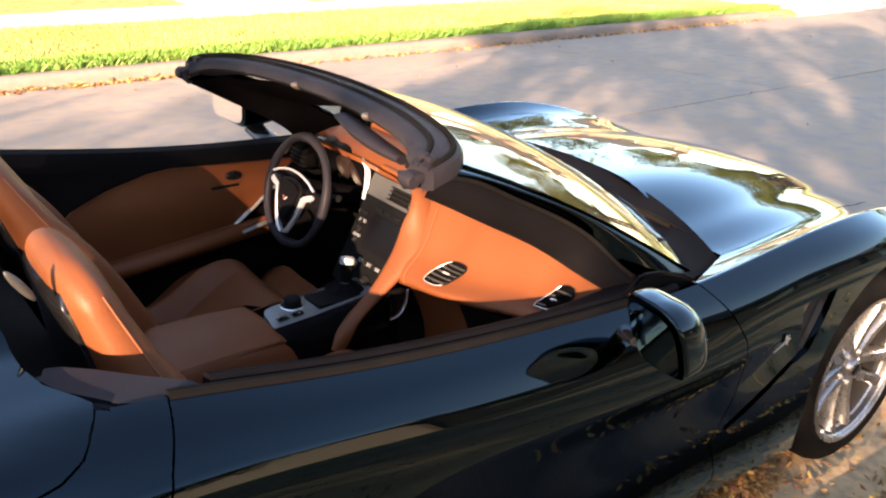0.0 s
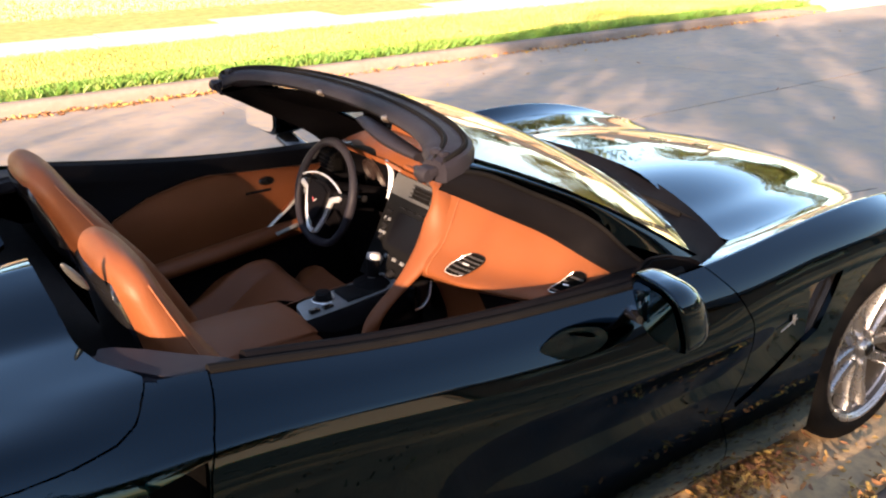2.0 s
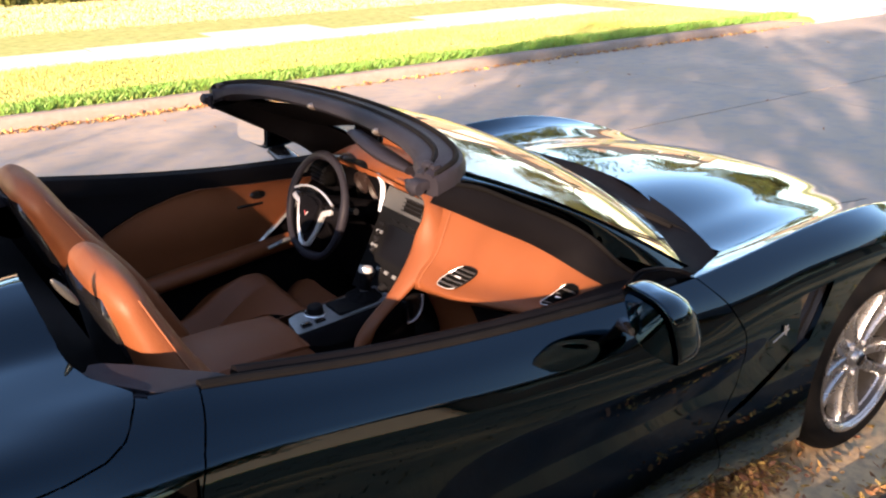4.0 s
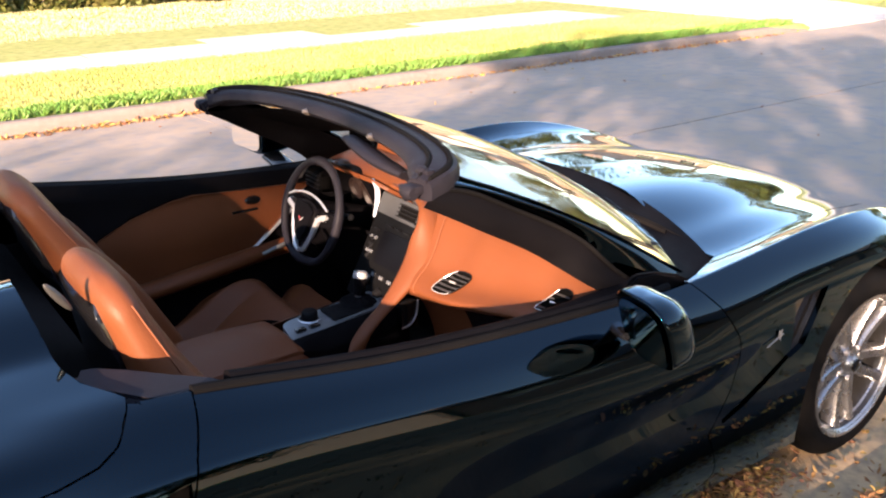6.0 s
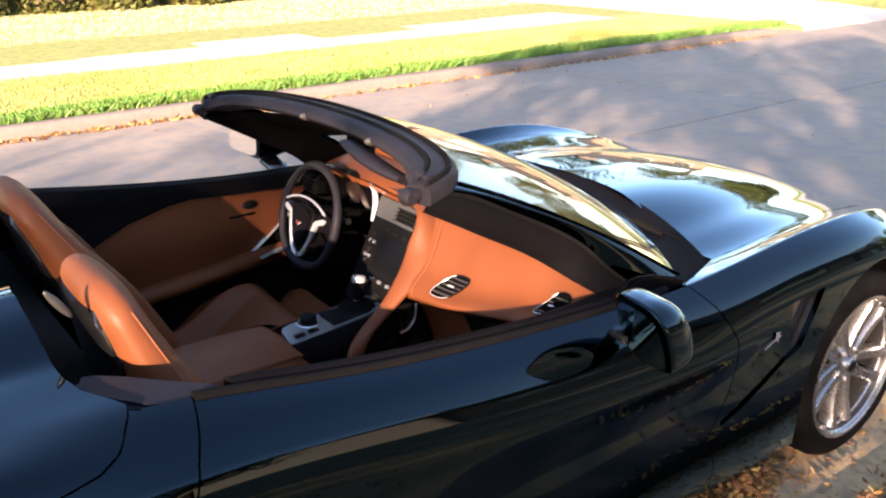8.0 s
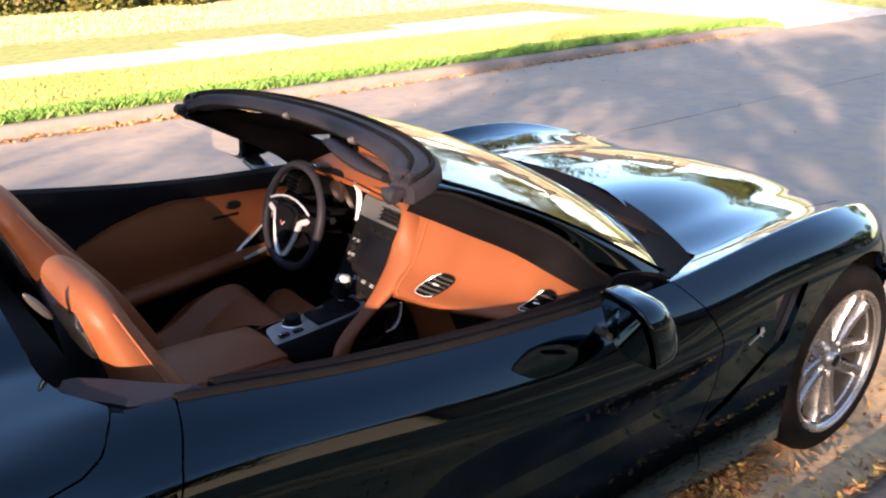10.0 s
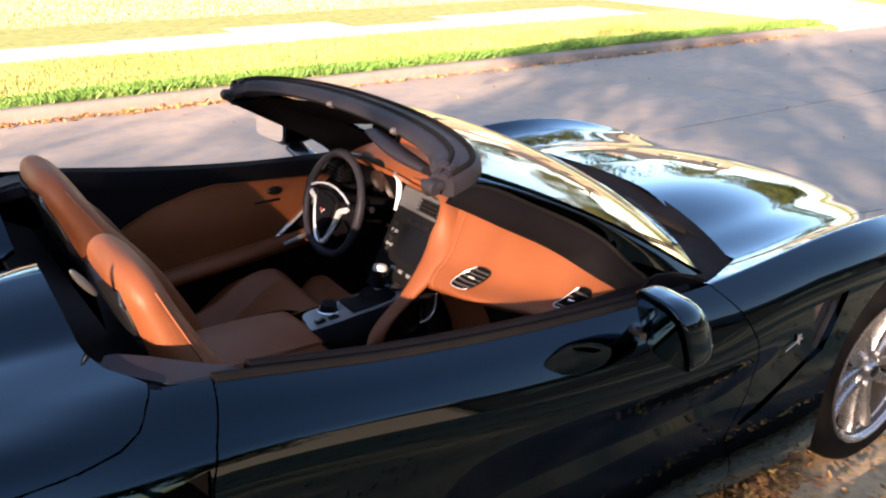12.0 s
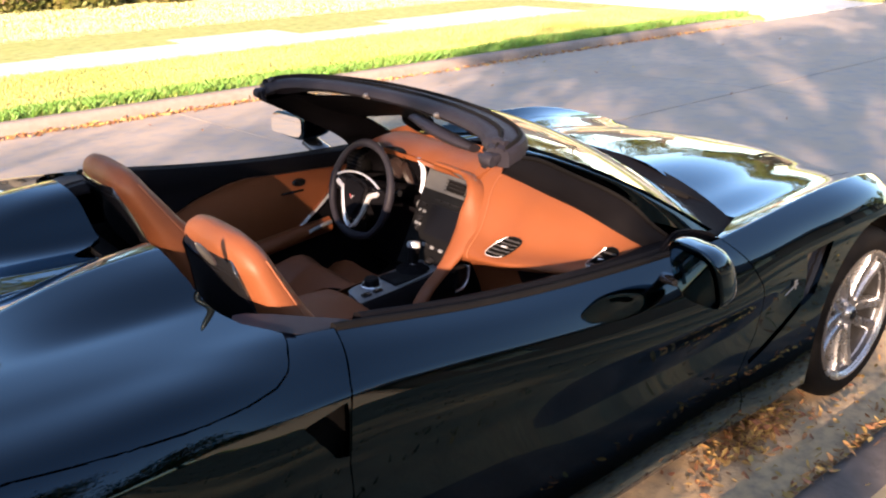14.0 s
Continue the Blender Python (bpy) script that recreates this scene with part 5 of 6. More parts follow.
part("upper_trim", tube(hub_curve[0], 0.0042, 30, 8), CHROME, WHEEL, "bright trim line", at=HUB_SEAT)
for s in (-1, 1):
    part("spoke", plate_yz([(s * 0.06, 0.05), (s * 0.165, 0.055), (s * 0.165, 0.012), (s * 0.06, -0.012)], -0.034, 0.004, 0.006), VINYL, WHEEL, at=HUB_SEAT)
    part("button_pad", plate_yz([(s * 0.085, 0.05), (s * 0.125, 0.05), (s * 0.125, 0.018), (s * 0.085, 0.012)], -0.046, -0.030, 0.004), GLOSS, WHEEL, at=HUB_SEAT)
    leg = [(s * 0.126, 0.046), (s * 0.126, 0.026), (s * 0.086, 0.014), (s * 0.064, -0.045), (s * 0.030, -0.104), (s * 0.0, -0.112), (s * 0.0, -0.101), (s * 0.022, -0.092), (s * 0.053, -0.040), (s * 0.072, 0.026)]
    part("silver_spoke", plate_yz(leg, -0.054, -0.034, 0.005), CHROME, WHEEL, "bright metal spoke trim", at=HUB_SEAT)
part("lower_spoke", plate_yz([(-0.03, -0.08), (0.03, -0.08), (0.022, -0.15), (-0.022, -0.15)], -0.028, 0.010, 0.006), VINYL, WHEEL, at=HUB_SEAT)
for s, mat in ((-1, CHROME), (1, RED)):
    part("emblem", tube(lambda u: Vector((-0.0625, s * 0.011 * u, -0.006 + 0.012 * u)), lambda u: 0.0016 + 0.0012 * u, 6, 6), mat, WHEEL, "small winged emblem", at=HUB_SEAT)
part("column", tube(lambda u: Vector((0.02 + 0.25 * u, 0, 0.0)), 0.045, 6, 16), VINYL, WHEEL)
for s in (-1, 1):
    part("stalk", tube(lambda u: Vector((0.05, s * (0.03 + 0.13 * u), 0.01 + 0.02 * u)), lambda u: 0.007 + 0.004 * u, 8, 8), TRIM, WHEEL)

# ---- console ----
CONSOLE = new("centre_console")
CONSOLE.parent = car
def lid_at(u, v):
    x = -0.62 + 0.43 * u
    w = 0.150 - 0.012 * u
    y = -w + 2 * w * v
    side = abs(2 * v - 1)
    end = max((u - 0.9) / 0.1, 0)
    return Vector((x, y + 0.0, 0.575 + 0.01 * math.sin(math.pi * u) - 0.30 * max(side - 0.86, 0) ** 1.5 * 3.2 - 0.05 * end ** 2 - 0.016 * side ** 2))
part("armrest_lid", facing(edged(sheet(lid_at, 40, 40), 0, 0.05), lambda c: Vector((0, 0, 1))), LEATHER, CONSOLE, "tan leather centre armrest")
for s in (-1, 1):
    body = sheet(lambda u, v: Vector((-0.62 + 0.76 * u, s * (0.133 - 0.016 * u - 0.008 * v), 0.56 - 0.36 * v - 0.03 * soft(0.5, 0.62, u) * (1 - v) + 0.02 * u * (1 - v))), 20, 8)
    score(body, [(-0.235, 0.7), (-0.215, 0.45), (-0.25, 0.1)])
    part("console_side", take(body, lambda c: c.x < -0.225), LEATHER, CONSOLE, "tan leather console side")
    part("console_panel", take(body, lambda c: c.x >= -0.225), VINYL, CONSOLE, "black console panel")
    body.free()
def slab_at(x, y, h):
    return Vector((x, y, 0.560 + 0.20 * (x + 0.22) * 0.35 + h))
deckplate = bmesh.new()
outline = [(-0.222, -0.050), (-0.212, -0.062), (-0.19, -0.066), (0.09, -0.048), (0.115, -0.038), (0.118, 0.045), (0.10, 0.060), (-0.17, 0.058), (-0.195, 0.050), (-0.205, 0.035)]
ring = [deckplate.verts.new(slab_at(x, y, 0.012)) for x, y in outline]
low = [deckplate.verts.new(slab_at(x, y, -0.004)) for x, y in outline]
deckplate.faces.new(ring)
for i in range(len(ring)):
    deckplate.faces.new((ring[i], low[i], low[(i + 1) % len(ring)], ring[(i + 1) % len(ring)]))
bmesh.ops.recalc_face_normals(deckplate, faces=deckplate.faces[:])
part("console_plate", deckplate, SILVER, CONSOLE, "silver console plate", angle=50)
part("shift_bed", box(-0.075, -0.042, 0.580, 0.085, 0.046, 0.592, 0.004), TRIM, CONSOLE)
dial = lathe([(0.0, 0.026), (0.020, 0.025), (0.024, 0.020), (0.025, 0.002), (0.031, 0.001), (0.032, -0.004)], 32, axis="z")
part("mode_dial", moved(dial, Matrix.Translation(slab_at(-0.120, 0.028, 0.012))), TRIM, CONSOLE, "black rotary dial")
part("dial_ring", moved(lathe([(0.031, 0.0), (0.034, 0.003), (0.037, 0.0)], 32, axis="z"), Matrix.Translation(slab_at(-0.120, 0.028, 0.012))), CHROME, CONSOLE)
for x in (-0.180, -0.135):
    part("rocker_switch", box(x - 0.016, -0.038, 0.574, x + 0.016, -0.018, 0.584, 0.003), GLOSS, CONSOLE)
for k, s in enumerate((-1, 1)):
    flank = sheet(lambda u, v: Vector((-0.225 + 0.36 * u, s * lerp(0.063, 0.128, v ** 0.8), lerp(0.575 + 0.02 * u, 0.44, v ** 1.6))), 12, 10)
    part("console_flank", facing(flank, lambda c: Vector((0, s, 0.4))), VINYL if s < 0 else LEATHER, CONSOLE, "black console flank" if s < 0 else "tan leather console flank")
boot = lathe([(0.058, 0.0), (0.052, 0.012), (0.040, 0.022), (0.028, 0.034), (0.018, 0.044), (0.014, 0.05)], 28, axis="z")
for v in boot.verts:
    v.co.z += 0.004 * math.sin(9 * math.atan2(v.co.y, v.co.x))
part("shift_boot", moved(boot, Matrix.Translation((0.045, 0.02, 0.594)) @ Matrix.Diagonal((1, 1, 0.35, 1))), VINYL, CONSOLE, "black gaiter")
lever = lathe([(0.008, 0.0), (0.009, 0.03), (0.017, 0.036), (0.0195, 0.06), (0.021, 0.08), (0.0225, 0.092)], 26, axis="z")
lean = Matrix.Translation((0.05, 0.028, 0.574)) @ Matrix.Rotation(radians(8), 4, "Y") @ Matrix.Rotation(radians(-4), 4, "X")
part("shift_lever", moved(lever, lean), VINYL, CONSOLE, "black leather shift lever")
part("shift_cap", moved(lathe([(0.0228, 0.090), (0.0232, 0.098), (0.021, 0.106), (0.013, 0.109), (0.0, 0.110)], 26, axis="z"), lean), CHROME, CONSOLE, "bright lever cap")
part("shift_collar", moved(lathe([(0.010, 0.018), (0.013, 0.02), (0.013, 0.034), (0.010, 0.036)], 20, axis="z"), lean), CHROME, CONSOLE)
part("gate_trim", box(0.088, -0.045, 0.586, 0.118, 0.05, 0.602, 0.005), SILVER, CONSOLE)

# ---- seats ----
SEAT_W = spline([(0, 0.245), (0.25, 0.264), (0.5, 0.252), (0.7, 0.22), (0.85, 0.19), (1.0, 0.158)])


def back_form(u, v):
    """How far the backrest's front stands out: bolsters below, a head pad above, a seam line between."""
    au = abs(u)
    low = 1 - soft(0.35, 1.0, v)
    swell = 0.050 * soft(0.45, 0.80, au) * low + 0.014 * (1 - soft(0.3, 0.6, au)) * math.sin(math.pi * v)
    groove = -0.010 * math.exp(-((au - 0.58) / 0.035) ** 2) * (1 - soft(0.86, 0.95, v))
    neck = -0.006 * math.exp(-((v - 0.70) / 0.07) ** 2) * (1 - au * 0.5)
    return swell + groove + neck


def back_ring(v, a, grow=0.0):
    """A closed cross-section of the backrest at height v, with a domed end."""
    end = math.sqrt(max(1 - max((v - 0.90) / 0.10, 0) ** 2, 0.0))
    foot = math.sqrt(max(1 - max((0.05 - v) / 0.05, 0) ** 2, 0.05))
    w = SEAT_W(v) * (0.35 + 0.65 * end) + grow
    half = (0.052 - 0.008 * soft(0.5, 0.9, v)) * (0.12 + 0.88 * end) * foot + grow
    c, s = math.cos(a), math.sin(a)
    u = math.copysign(abs(c) ** 0.62, c)
    d = math.copysign(abs(s) ** 0.8, s) * half * (1.0 if s > 0 else 1.0 + 1.1 * (1 - soft(0.0, 0.95, v)))
    if s > 0:
        d += back_form(u, v) * soft(0.0, 0.55, s) * end
    else:
        d -= 0.018 * (1 - u * u) * math.sin(math.pi * v)
    core = Vector((-0.492 - 0.318 * v, 0, 0.430 + 0.622 * v))
    return core + Vector((0.88, 0, 0.475)) * d + Vector((0, u * w, 0))


def seat_cushion_at(u, v):
    """The cushion: v from the back to the front edge."""
    au = abs(u)
    x = -0.50 + 0.545 * v
    w = 0.250 - 0.02 * v
    bol = 0.062 * soft(0.5, 0.85, au) * (1 - 0.9 * soft(0.55, 0.95, v))
    edge = -0.10 * max((au - 0.80) / 0.20, 0) ** 2.0 - 0.12 * max((v - 0.80) / 0.20, 0) ** 2.2
    groove = -0.008 * math.exp(-((au - 0.55) / 0.04) ** 2) * (1 - soft(0.5, 0.8, v))
    return Vector((x, u * w, 0.340 + 0.150 * soft(0.25, 0.85, v) + bol + edge + groove))


def seat(y, upright=0.0, trim=False):
    """A seat at y; upright turns its back about its top, in degrees."""
    lean = Matrix.Translation((-0.82, 0, 1.05)) @ Matrix.Rotation(radians(upright), 4, "Y") @ Matrix.Translation((0.82, 0, -1.05))
    top = new("seat")
    top.parent = car
    top.matrix_basis = Matrix.Translation((0, y, 0))
    rest = sheet(lambda a, b: back_ring(b, 2 * math.pi * a), 72, 60)
    bmesh.ops.remove_doubles(rest, verts=rest.verts[:], dist=1e-5)
    bmesh.ops.holes_fill(rest, edges=[e for e in rest.edges if e.is_boundary], sides=0)
    bmesh.ops.recalc_face_normals(rest, faces=rest.faces[:])
    part("backrest", moved(rest, lean), LEATHER, top, "tan leather backrest with head pad", angle=60)
    lip = lambda a, b: 0.013 * soft(0.0, 0.06, min(a, 1 - a)) * soft(0.0, 0.05, 1 - b) - 0.003
    shell = sheet(lambda a, b: back_ring(0.01 + 0.95 * b, math.pi * (1.27 + 0.46 * a), lip(a, b)), 60, 60)
    part("seat_seam", moved(tube(lambda t: back_ring(0.12 + 0.80 * t, 0.36 * math.pi, 0.001), 0.0016, 40, 6), lean), STITCH, top)
    part("seat_seam", moved(tube(lambda t: back_ring(0.12 + 0.80 * t, 0.90 * math.pi, 0.001), 0.0016, 40, 6), lean), STITCH, top)
    part("seat_shell", facing(moved(shell, lean), lambda c: Vector((-1, 0, -0.4))), GLOSS, top, "black seat shell", angle=60)
    part("cushion", facing(edged(sheet(lambda a, b: seat_cushion_at(2 * a - 1, b), 48, 40), 0, 0.12), lambda c: Vector((0, 0, 1))), LEATHER, top, "tan leather seat cushion")
    part("seat_base", box(-0.52, -0.22, 0.22, -0.06, 0.22, 0.36, 0.02), TRIM, top)
    if trim:
        guide = bmesh.new()
        bmesh.ops.create_uvsphere(guide, u_segments=20, v_segments=10, radius=1.0)
        lie = Matrix.Translation((-0.893, -0.130, 1.040)) @ Matrix.Rotation(radians(-33), 4, "Y")
        part("shell_trim", moved(guide, lie @ Matrix.Diagonal((0.008, 0.007, 0.038, 1))), BEZEL, top, "dull grey shell trim")
    return top


seat(-0.352, 8.0, True)
seat(0.372)
for s in (-1, 1):
    part("belt_buckle", tube(lambda u: Vector((-0.50 + 0.05 * u, s * 0.145, 0.44 + 0.10 * u)), lambda u: 0.012 + 0.004 * u, 6, 8, 0.5), TRIM, car, "black belt buckle")

# ---- pavement, driveway, lawns ----
def slab_row(name, x0, x1, y0, y1, z, size, along, mat, label):
    """A walk of cast slabs, each a piece of its own."""
    top = tagged(new(name), label, "pavement", kind="structure")
    n = int((x1 - x0 if along == "x" else y1 - y0) / size)
    for k in range(n):
        if along == "x":
            a, b, c, d = x0 + k * size, y0, x0 + (k + 1) * size - 0.012, y1
        else:
            a, b, c, d = x0, y0 + k * size, x1, y0 + (k + 1) * size - 0.012
        tilt = 0.004 * math.sin(k * 2.3)
        part("slab", box(a, b, z(b) - 0.06, c, d, z(b) + 0.008 + tilt, 0.008, seg=1), mat, top)
    return top


slab_row("pavement", -34, 13, WALK_NEAR, WALK_FAR, lambda y: height_at(11.2) - 0.01, 1.9, "x", PATH_CONCRETE, "pale concrete pavement slabs in full sun")
slab_row("pavement", 17.6, 46, WALK_NEAR, WALK_FAR, lambda y: height_at(11.2) - 0.01, 1.9, "x", PATH_CONCRETE, "pale concrete pavement slabs past the driveway")
drive = tagged(new("driveway"), "pale concrete driveway sloping to the street", "driveway", kind="structure")
for k, (a, b) in enumerate(((6.42, 9.34), (9.35, 12.9), (12.91, 17), (17.01, 22), (22.01, 27))):
    bm = sheet(lambda u, v: Vector((13.02 + 4.55 * u + (0.9 * (1 - v) ** 3 * (2 * u - 1) if k == 0 else 0), a + (b - a) * v, (lerp(GUTTER + 0.012, height_at(9.8) + 0.012, soft(0, 1, v)) if k == 0 else height_at(a + (b - a) * v) + 0.012))), 8, 8)
    part("slab", edged(bm, 0.004, 0.06), PATH_CONCRETE, drive)


def tufts(name, label, count, area, tall, mat, seed, keep=lambda x, y: True, lean=0.5):
    """Many small bent blades in one mesh."""
    rng = random.Random(seed)
    verts, faces = [], []
    (x0, x1), (y0, y1) = area
    while len(faces) < count:
        x, y = rng.uniform(x0, x1), rng.uniform(y0, y1)
        if not keep(x, y):
            continue
        z = height_at(y)
        patch = 0.6 + 0.8 * noise.noise((x * 0.8, y * 0.8, 1.7))
        for _ in range(4):
            h = tall * rng.uniform(0.5, 1.2) * (0.7 + 0.5 * patch)
            a = rng.uniform(0, 2 * math.pi)
            w = rng.uniform(0.003, 0.006)
            dx, dy = math.cos(a) * w, math.sin(a) * w
            lx, ly = rng.uniform(-lean, lean) * h, rng.uniform(-lean, lean) * h
            px, py = x + rng.uniform(-0.03, 0.03), y + rng.uniform(-0.03, 0.03)
            i = len(verts)
            verts += [(px - dx, py - dy, z - 0.01), (px + dx, py + dy, z - 0.01), (px + dx * 0.6 + lx * 0.5, py + dy * 0.6 + ly * 0.5, z + h * 0.65), (px + lx, py + ly, z + h)]
            faces += [(i, i + 1, i + 2), (i, i + 2, i + 3)]
    data = bpy.data.meshes.new(name)
    data.from_pydata(verts, [], faces)
    data.materials.append(mat)
    return tagged(new(name, data), label, "grass", kind="stuff")


tufts("grass", "sunlit green grass verge between kerb and pavement", 300000, ((-5.0, 12.6), (6.56, 9.35)), 0.042, GRASS, 3)
tufts("grass", "longer grass hanging over the kerb", 75000, ((-4.0, 12.7), (6.54, 6.95)), 0.085, LONG_GRASS, 4, lean=0.9)
tufts("grass", "pale dry lawn behind the pavement", 130000, ((-6, 12.9), (12.93, 18.5)), 0.045, PALE_GRASS, 5)
tufts("grass", "lawn past the driveway", 16000, ((17.8, 27), (6.6, 9.8)), 0.06, GRASS, 6)
verge = sheet(lambda u, v: (lambda y: Vector((-40 + 90 * u, y, height_at(y) + 0.005)))(-9.5 + 8.19 * v), 6, 8)
tagged(part("verge", facing(verge, lambda c: Vector((0, 0, 1))), SOIL), "bare dark soil and thin grass under the trees", "ground", kind="structure")
tufts("grass", "thin shaded grass on the near verge", 12000, ((-3.5, 6.5), (-5.0, -1.33)), 0.04, SHADE_GRASS, 7)


def litter(name, label, spots, seed, size=(0.014, 0.030), lift=0.0):
    """Fallen oak leaves: spots are (x, y, spread x, spread y, count); each leaf a bent, pointed blade."""
    rng = random.Random(seed)
    verts, faces = [], []
    for cx, cy, sx, sy, count in spots:
        for _ in range(count):
            x, y = rng.gauss(cx, sx), rng.gauss(cy, sy)
            if y > -1.14 and y < 6.38:
                z = road_z(y) + 0.006
            elif -1.315 < y <= -1.14:
                z = road_z(NEAR_KERB) + 0.128
            else:
                z = height_at(y) + 0.012
            z += abs(rng.gauss(0, 0.012)) + lift * math.exp(-((x - cx) / sx) ** 2 - ((y - cy) / sy) ** 2) * rng.random()
            n = rng.uniform(*size)
            m = Matrix.Translation((x, y, z)) @ Matrix.Rotation(rng.uniform(0, 6.28), 4, "Z") @ Matrix.Rotation(rng.gauss(0, 0.5), 4, "X") @ Matrix.Rotation(rng.gauss(0, 0.45), 4, "Y")
            curl, wide = rng.uniform(-0.3, 0.5), rng.uniform(0.24, 0.42)
            i = len(verts)
            for px, py, pz in ((-1, 0, 0.1), (-0.45, -wide, curl), (-0.45, 0, 0), (-0.45, wide, curl), (0.3, -wide * 1.1, curl), (0.3, 0, 0), (0.3, wide * 1.1, curl), (1, 0, 0.2)):
                verts.append(m @ Vector((px * n, py * n, pz * n * 0.5)))
            faces += [(i, i + 1, i + 2), (i, i + 2, i + 3), (i + 1, i + 4, i + 5, i + 2), (i + 2, i + 5, i + 6, i + 3), (i + 4, i + 7, i + 5), (i + 5, i + 7, i + 6)]
    data = bpy.data.meshes.new(name)
    data.from_pydata(verts, [], faces)
    data.materials.append(DRY)
    return tagged(new(name, data), label, "leaves", kind="stuff")


litter("fallen_leaves", "drift of dry orange-brown oak leaves beside the car", [(0.90, -0.815, 0.11, 0.035, 640), (0.70, -0.86, 0.16, 0.04, 160), (0.1, -0.95, 0.4, 0.06, 30), (0.95, -0.90, 0.15, 0.06, 40)], 11, (0.009, 0.021), lift=0.04)
litter("fallen_leaves", "brown leaves along the near gutter", [(0.9, -1.115, 0.4, 0.03, 420), (1.9, -1.10, 0.7, 0.05, 520), (3.2, -1.0, 1.0, 0.1, 350), (2.2, -0.9, 0.6, 0.14, 90), (-0.8, -1.12, 0.7, 0.03, 60)], 12, (0.009, 0.021))
litter("fallen_leaves", "brown leaves scattered over the near verge", [(1.5, -1.5, 0.5, 0.12, 110), (2.6, -1.6, 0.8, 0.2, 200)], 13, (0.01, 0.022))
litter("fallen_leaves", "line of orange leaves in the far gutter", [(k * 0.7 - 3, 6.29, 0.45, 0.045, 110) for k in range(0, 9)] + [(k * 0.9 + 3.5, 6.31, 0.5, 0.035, 50) for k in range(0, 10)], 14, (0.02, 0.04))
litter("fallen_leaves", "few leaves on the street and verge", [(4, 5.4, 3.0, 0.5, 22), (4.5, 3, 3, 1.5, 12), (4, 7.5, 4, 0.8, 160)], 15)


# ---- trees ----
def tree(name, label, seed, trunk_h, trunk_r, crown, clumps, leaves=60, leaf=0.16, limbs=8, shift=(0, 0), gap=None):
    """Tapered trunk, limbs and a crown of many small leaves in clumps; crown is (radius, half height, middle height);
    gap is a lane (point, direction, radius) left bare through the crown to let sunlight pass.
    """
    rng = random.Random(seed)
    top = new(name)
    tagged(top, label, "tree")
    cr, ch, cm = crown
    mid = Vector((shift[0], shift[1], cm))
    bark = bmesh.new()
    bend = curve3([(0, 0, -0.15), (0.04, -0.03, trunk_h * 0.5), (0.0, 0.05, trunk_h), (mid.x * 0.4, mid.y * 0.4, cm)])
    tube(bend, lambda u: trunk_r * (1.35 - 0.9 * u ** 0.7 if u > 0.08 else 1.75 - 5 * u), 20, 12, 1, Vector((1, 0, 0)), bark)
    part("trunk", bark, BARK, top, "rough grey-brown trunk")
    tips = []
    for k in range(limbs):
        a = 2 * math.pi * k / limbs + rng.uniform(-0.3, 0.3)
        start = bend(rng.uniform(0.62, 0.98))
        end = mid + Vector((math.cos(a) * cr * rng.uniform(0.6, 0.9), math.sin(a) * cr * rng.uniform(0.6, 0.9), ch * rng.uniform(-0.5, 0.7)))
        bow = start.lerp(end, 0.5) + Vector((0, 0, 0.12 * cr))
        way = curve3([start, bow, end])
        part("limb", tube(way, lambda u: trunk_r * (0.42 - 0.36 * u), 12, 7, 1, Vector((0.3, 0.2, 1))), BARK, top)
        tips.append(way)
    verts, faces = [], []
    for c in range(clumps):
        if c % 3:
            a, b = rng.uniform(0, 2 * math.pi), math.asin(rng.uniform(-0.75, 1))
            far = rng.uniform(0.55, 1.0) * (1 + 0.22 * noise.noise((math.cos(a) * 1.6 + seed, math.sin(a) * 1.6, b * 1.8)))
            centre = mid + Vector((math.cos(a) * math.cos(b) * cr, math.sin(a) * math.cos(b) * cr, math.sin(b) * ch)) * far
        else:
            centre = tips[c % limbs](rng.uniform(0.5, 1.0)) + Vector((rng.gauss(0, 0.2), rng.gauss(0, 0.2), rng.gauss(0, 0.15)))
        spread = rng.uniform(0.22, 0.42) * (cr / 3) ** 0.5
        for _ in range(leaves):
            p = centre + Vector((rng.gauss(0, spread), rng.gauss(0, spread), rng.gauss(0, spread * 0.6)))
            if gap and (p - gap[0]).cross(gap[1]).length < gap[2]:
                continue
            n = leaf * rng.uniform(0.6, 1.3)
            m = Matrix.Translation(p) @ Euler((rng.uniform(-1, 1), rng.uniform(-1, 1), rng.uniform(0, 6.3))).to_matrix().to_4x4()
            i = len(verts)
            verts += [m @ Vector(q) for q in ((-n * 0.5, 0, 0), (0, -n * 0.27, 0.03 * n), (n * 0.5, 0, -0.05 * n), (0, n * 0.27, 0.03 * n))]
            faces += [(i, i + 1, i + 2), (i, i + 2, i + 3)]
    data = bpy.data.meshes.new("crown")
    data.from_pydata(verts, [], faces)
    data.materials.append(LEAF)
    crown_ob = new("crown", data)
    crown_ob.parent = top
    tagged(crown_ob, "loose crown of small green leaves")
    return top


# the unseen street oak that dapples the road; its gap lets sun reach the dash
oak = tree("street_oak", "large oak with a thick trunk on the near verge", 21, 3.4, 0.26, (3.6, 1.0, 4.75), 150, 60, 0.17, 10, (0.8, 2.0),
           gap=(Vector((0.3, -0.42, 0.82)) - Vector((-8.2, -8.6, height_at(-8.6))), SUN, 0.42))
oak.matrix_world = pose(-8.2, -8.6, height_at(-8.6))
round_tree = tree("lawn_tree", "broad green tree on a lawn", 22, 2.6, 0.22, (3.4, 2.6, 6.0), 170, 60, 0.2)
round_tree.matrix_world = pose(47, 21, height_at(15))
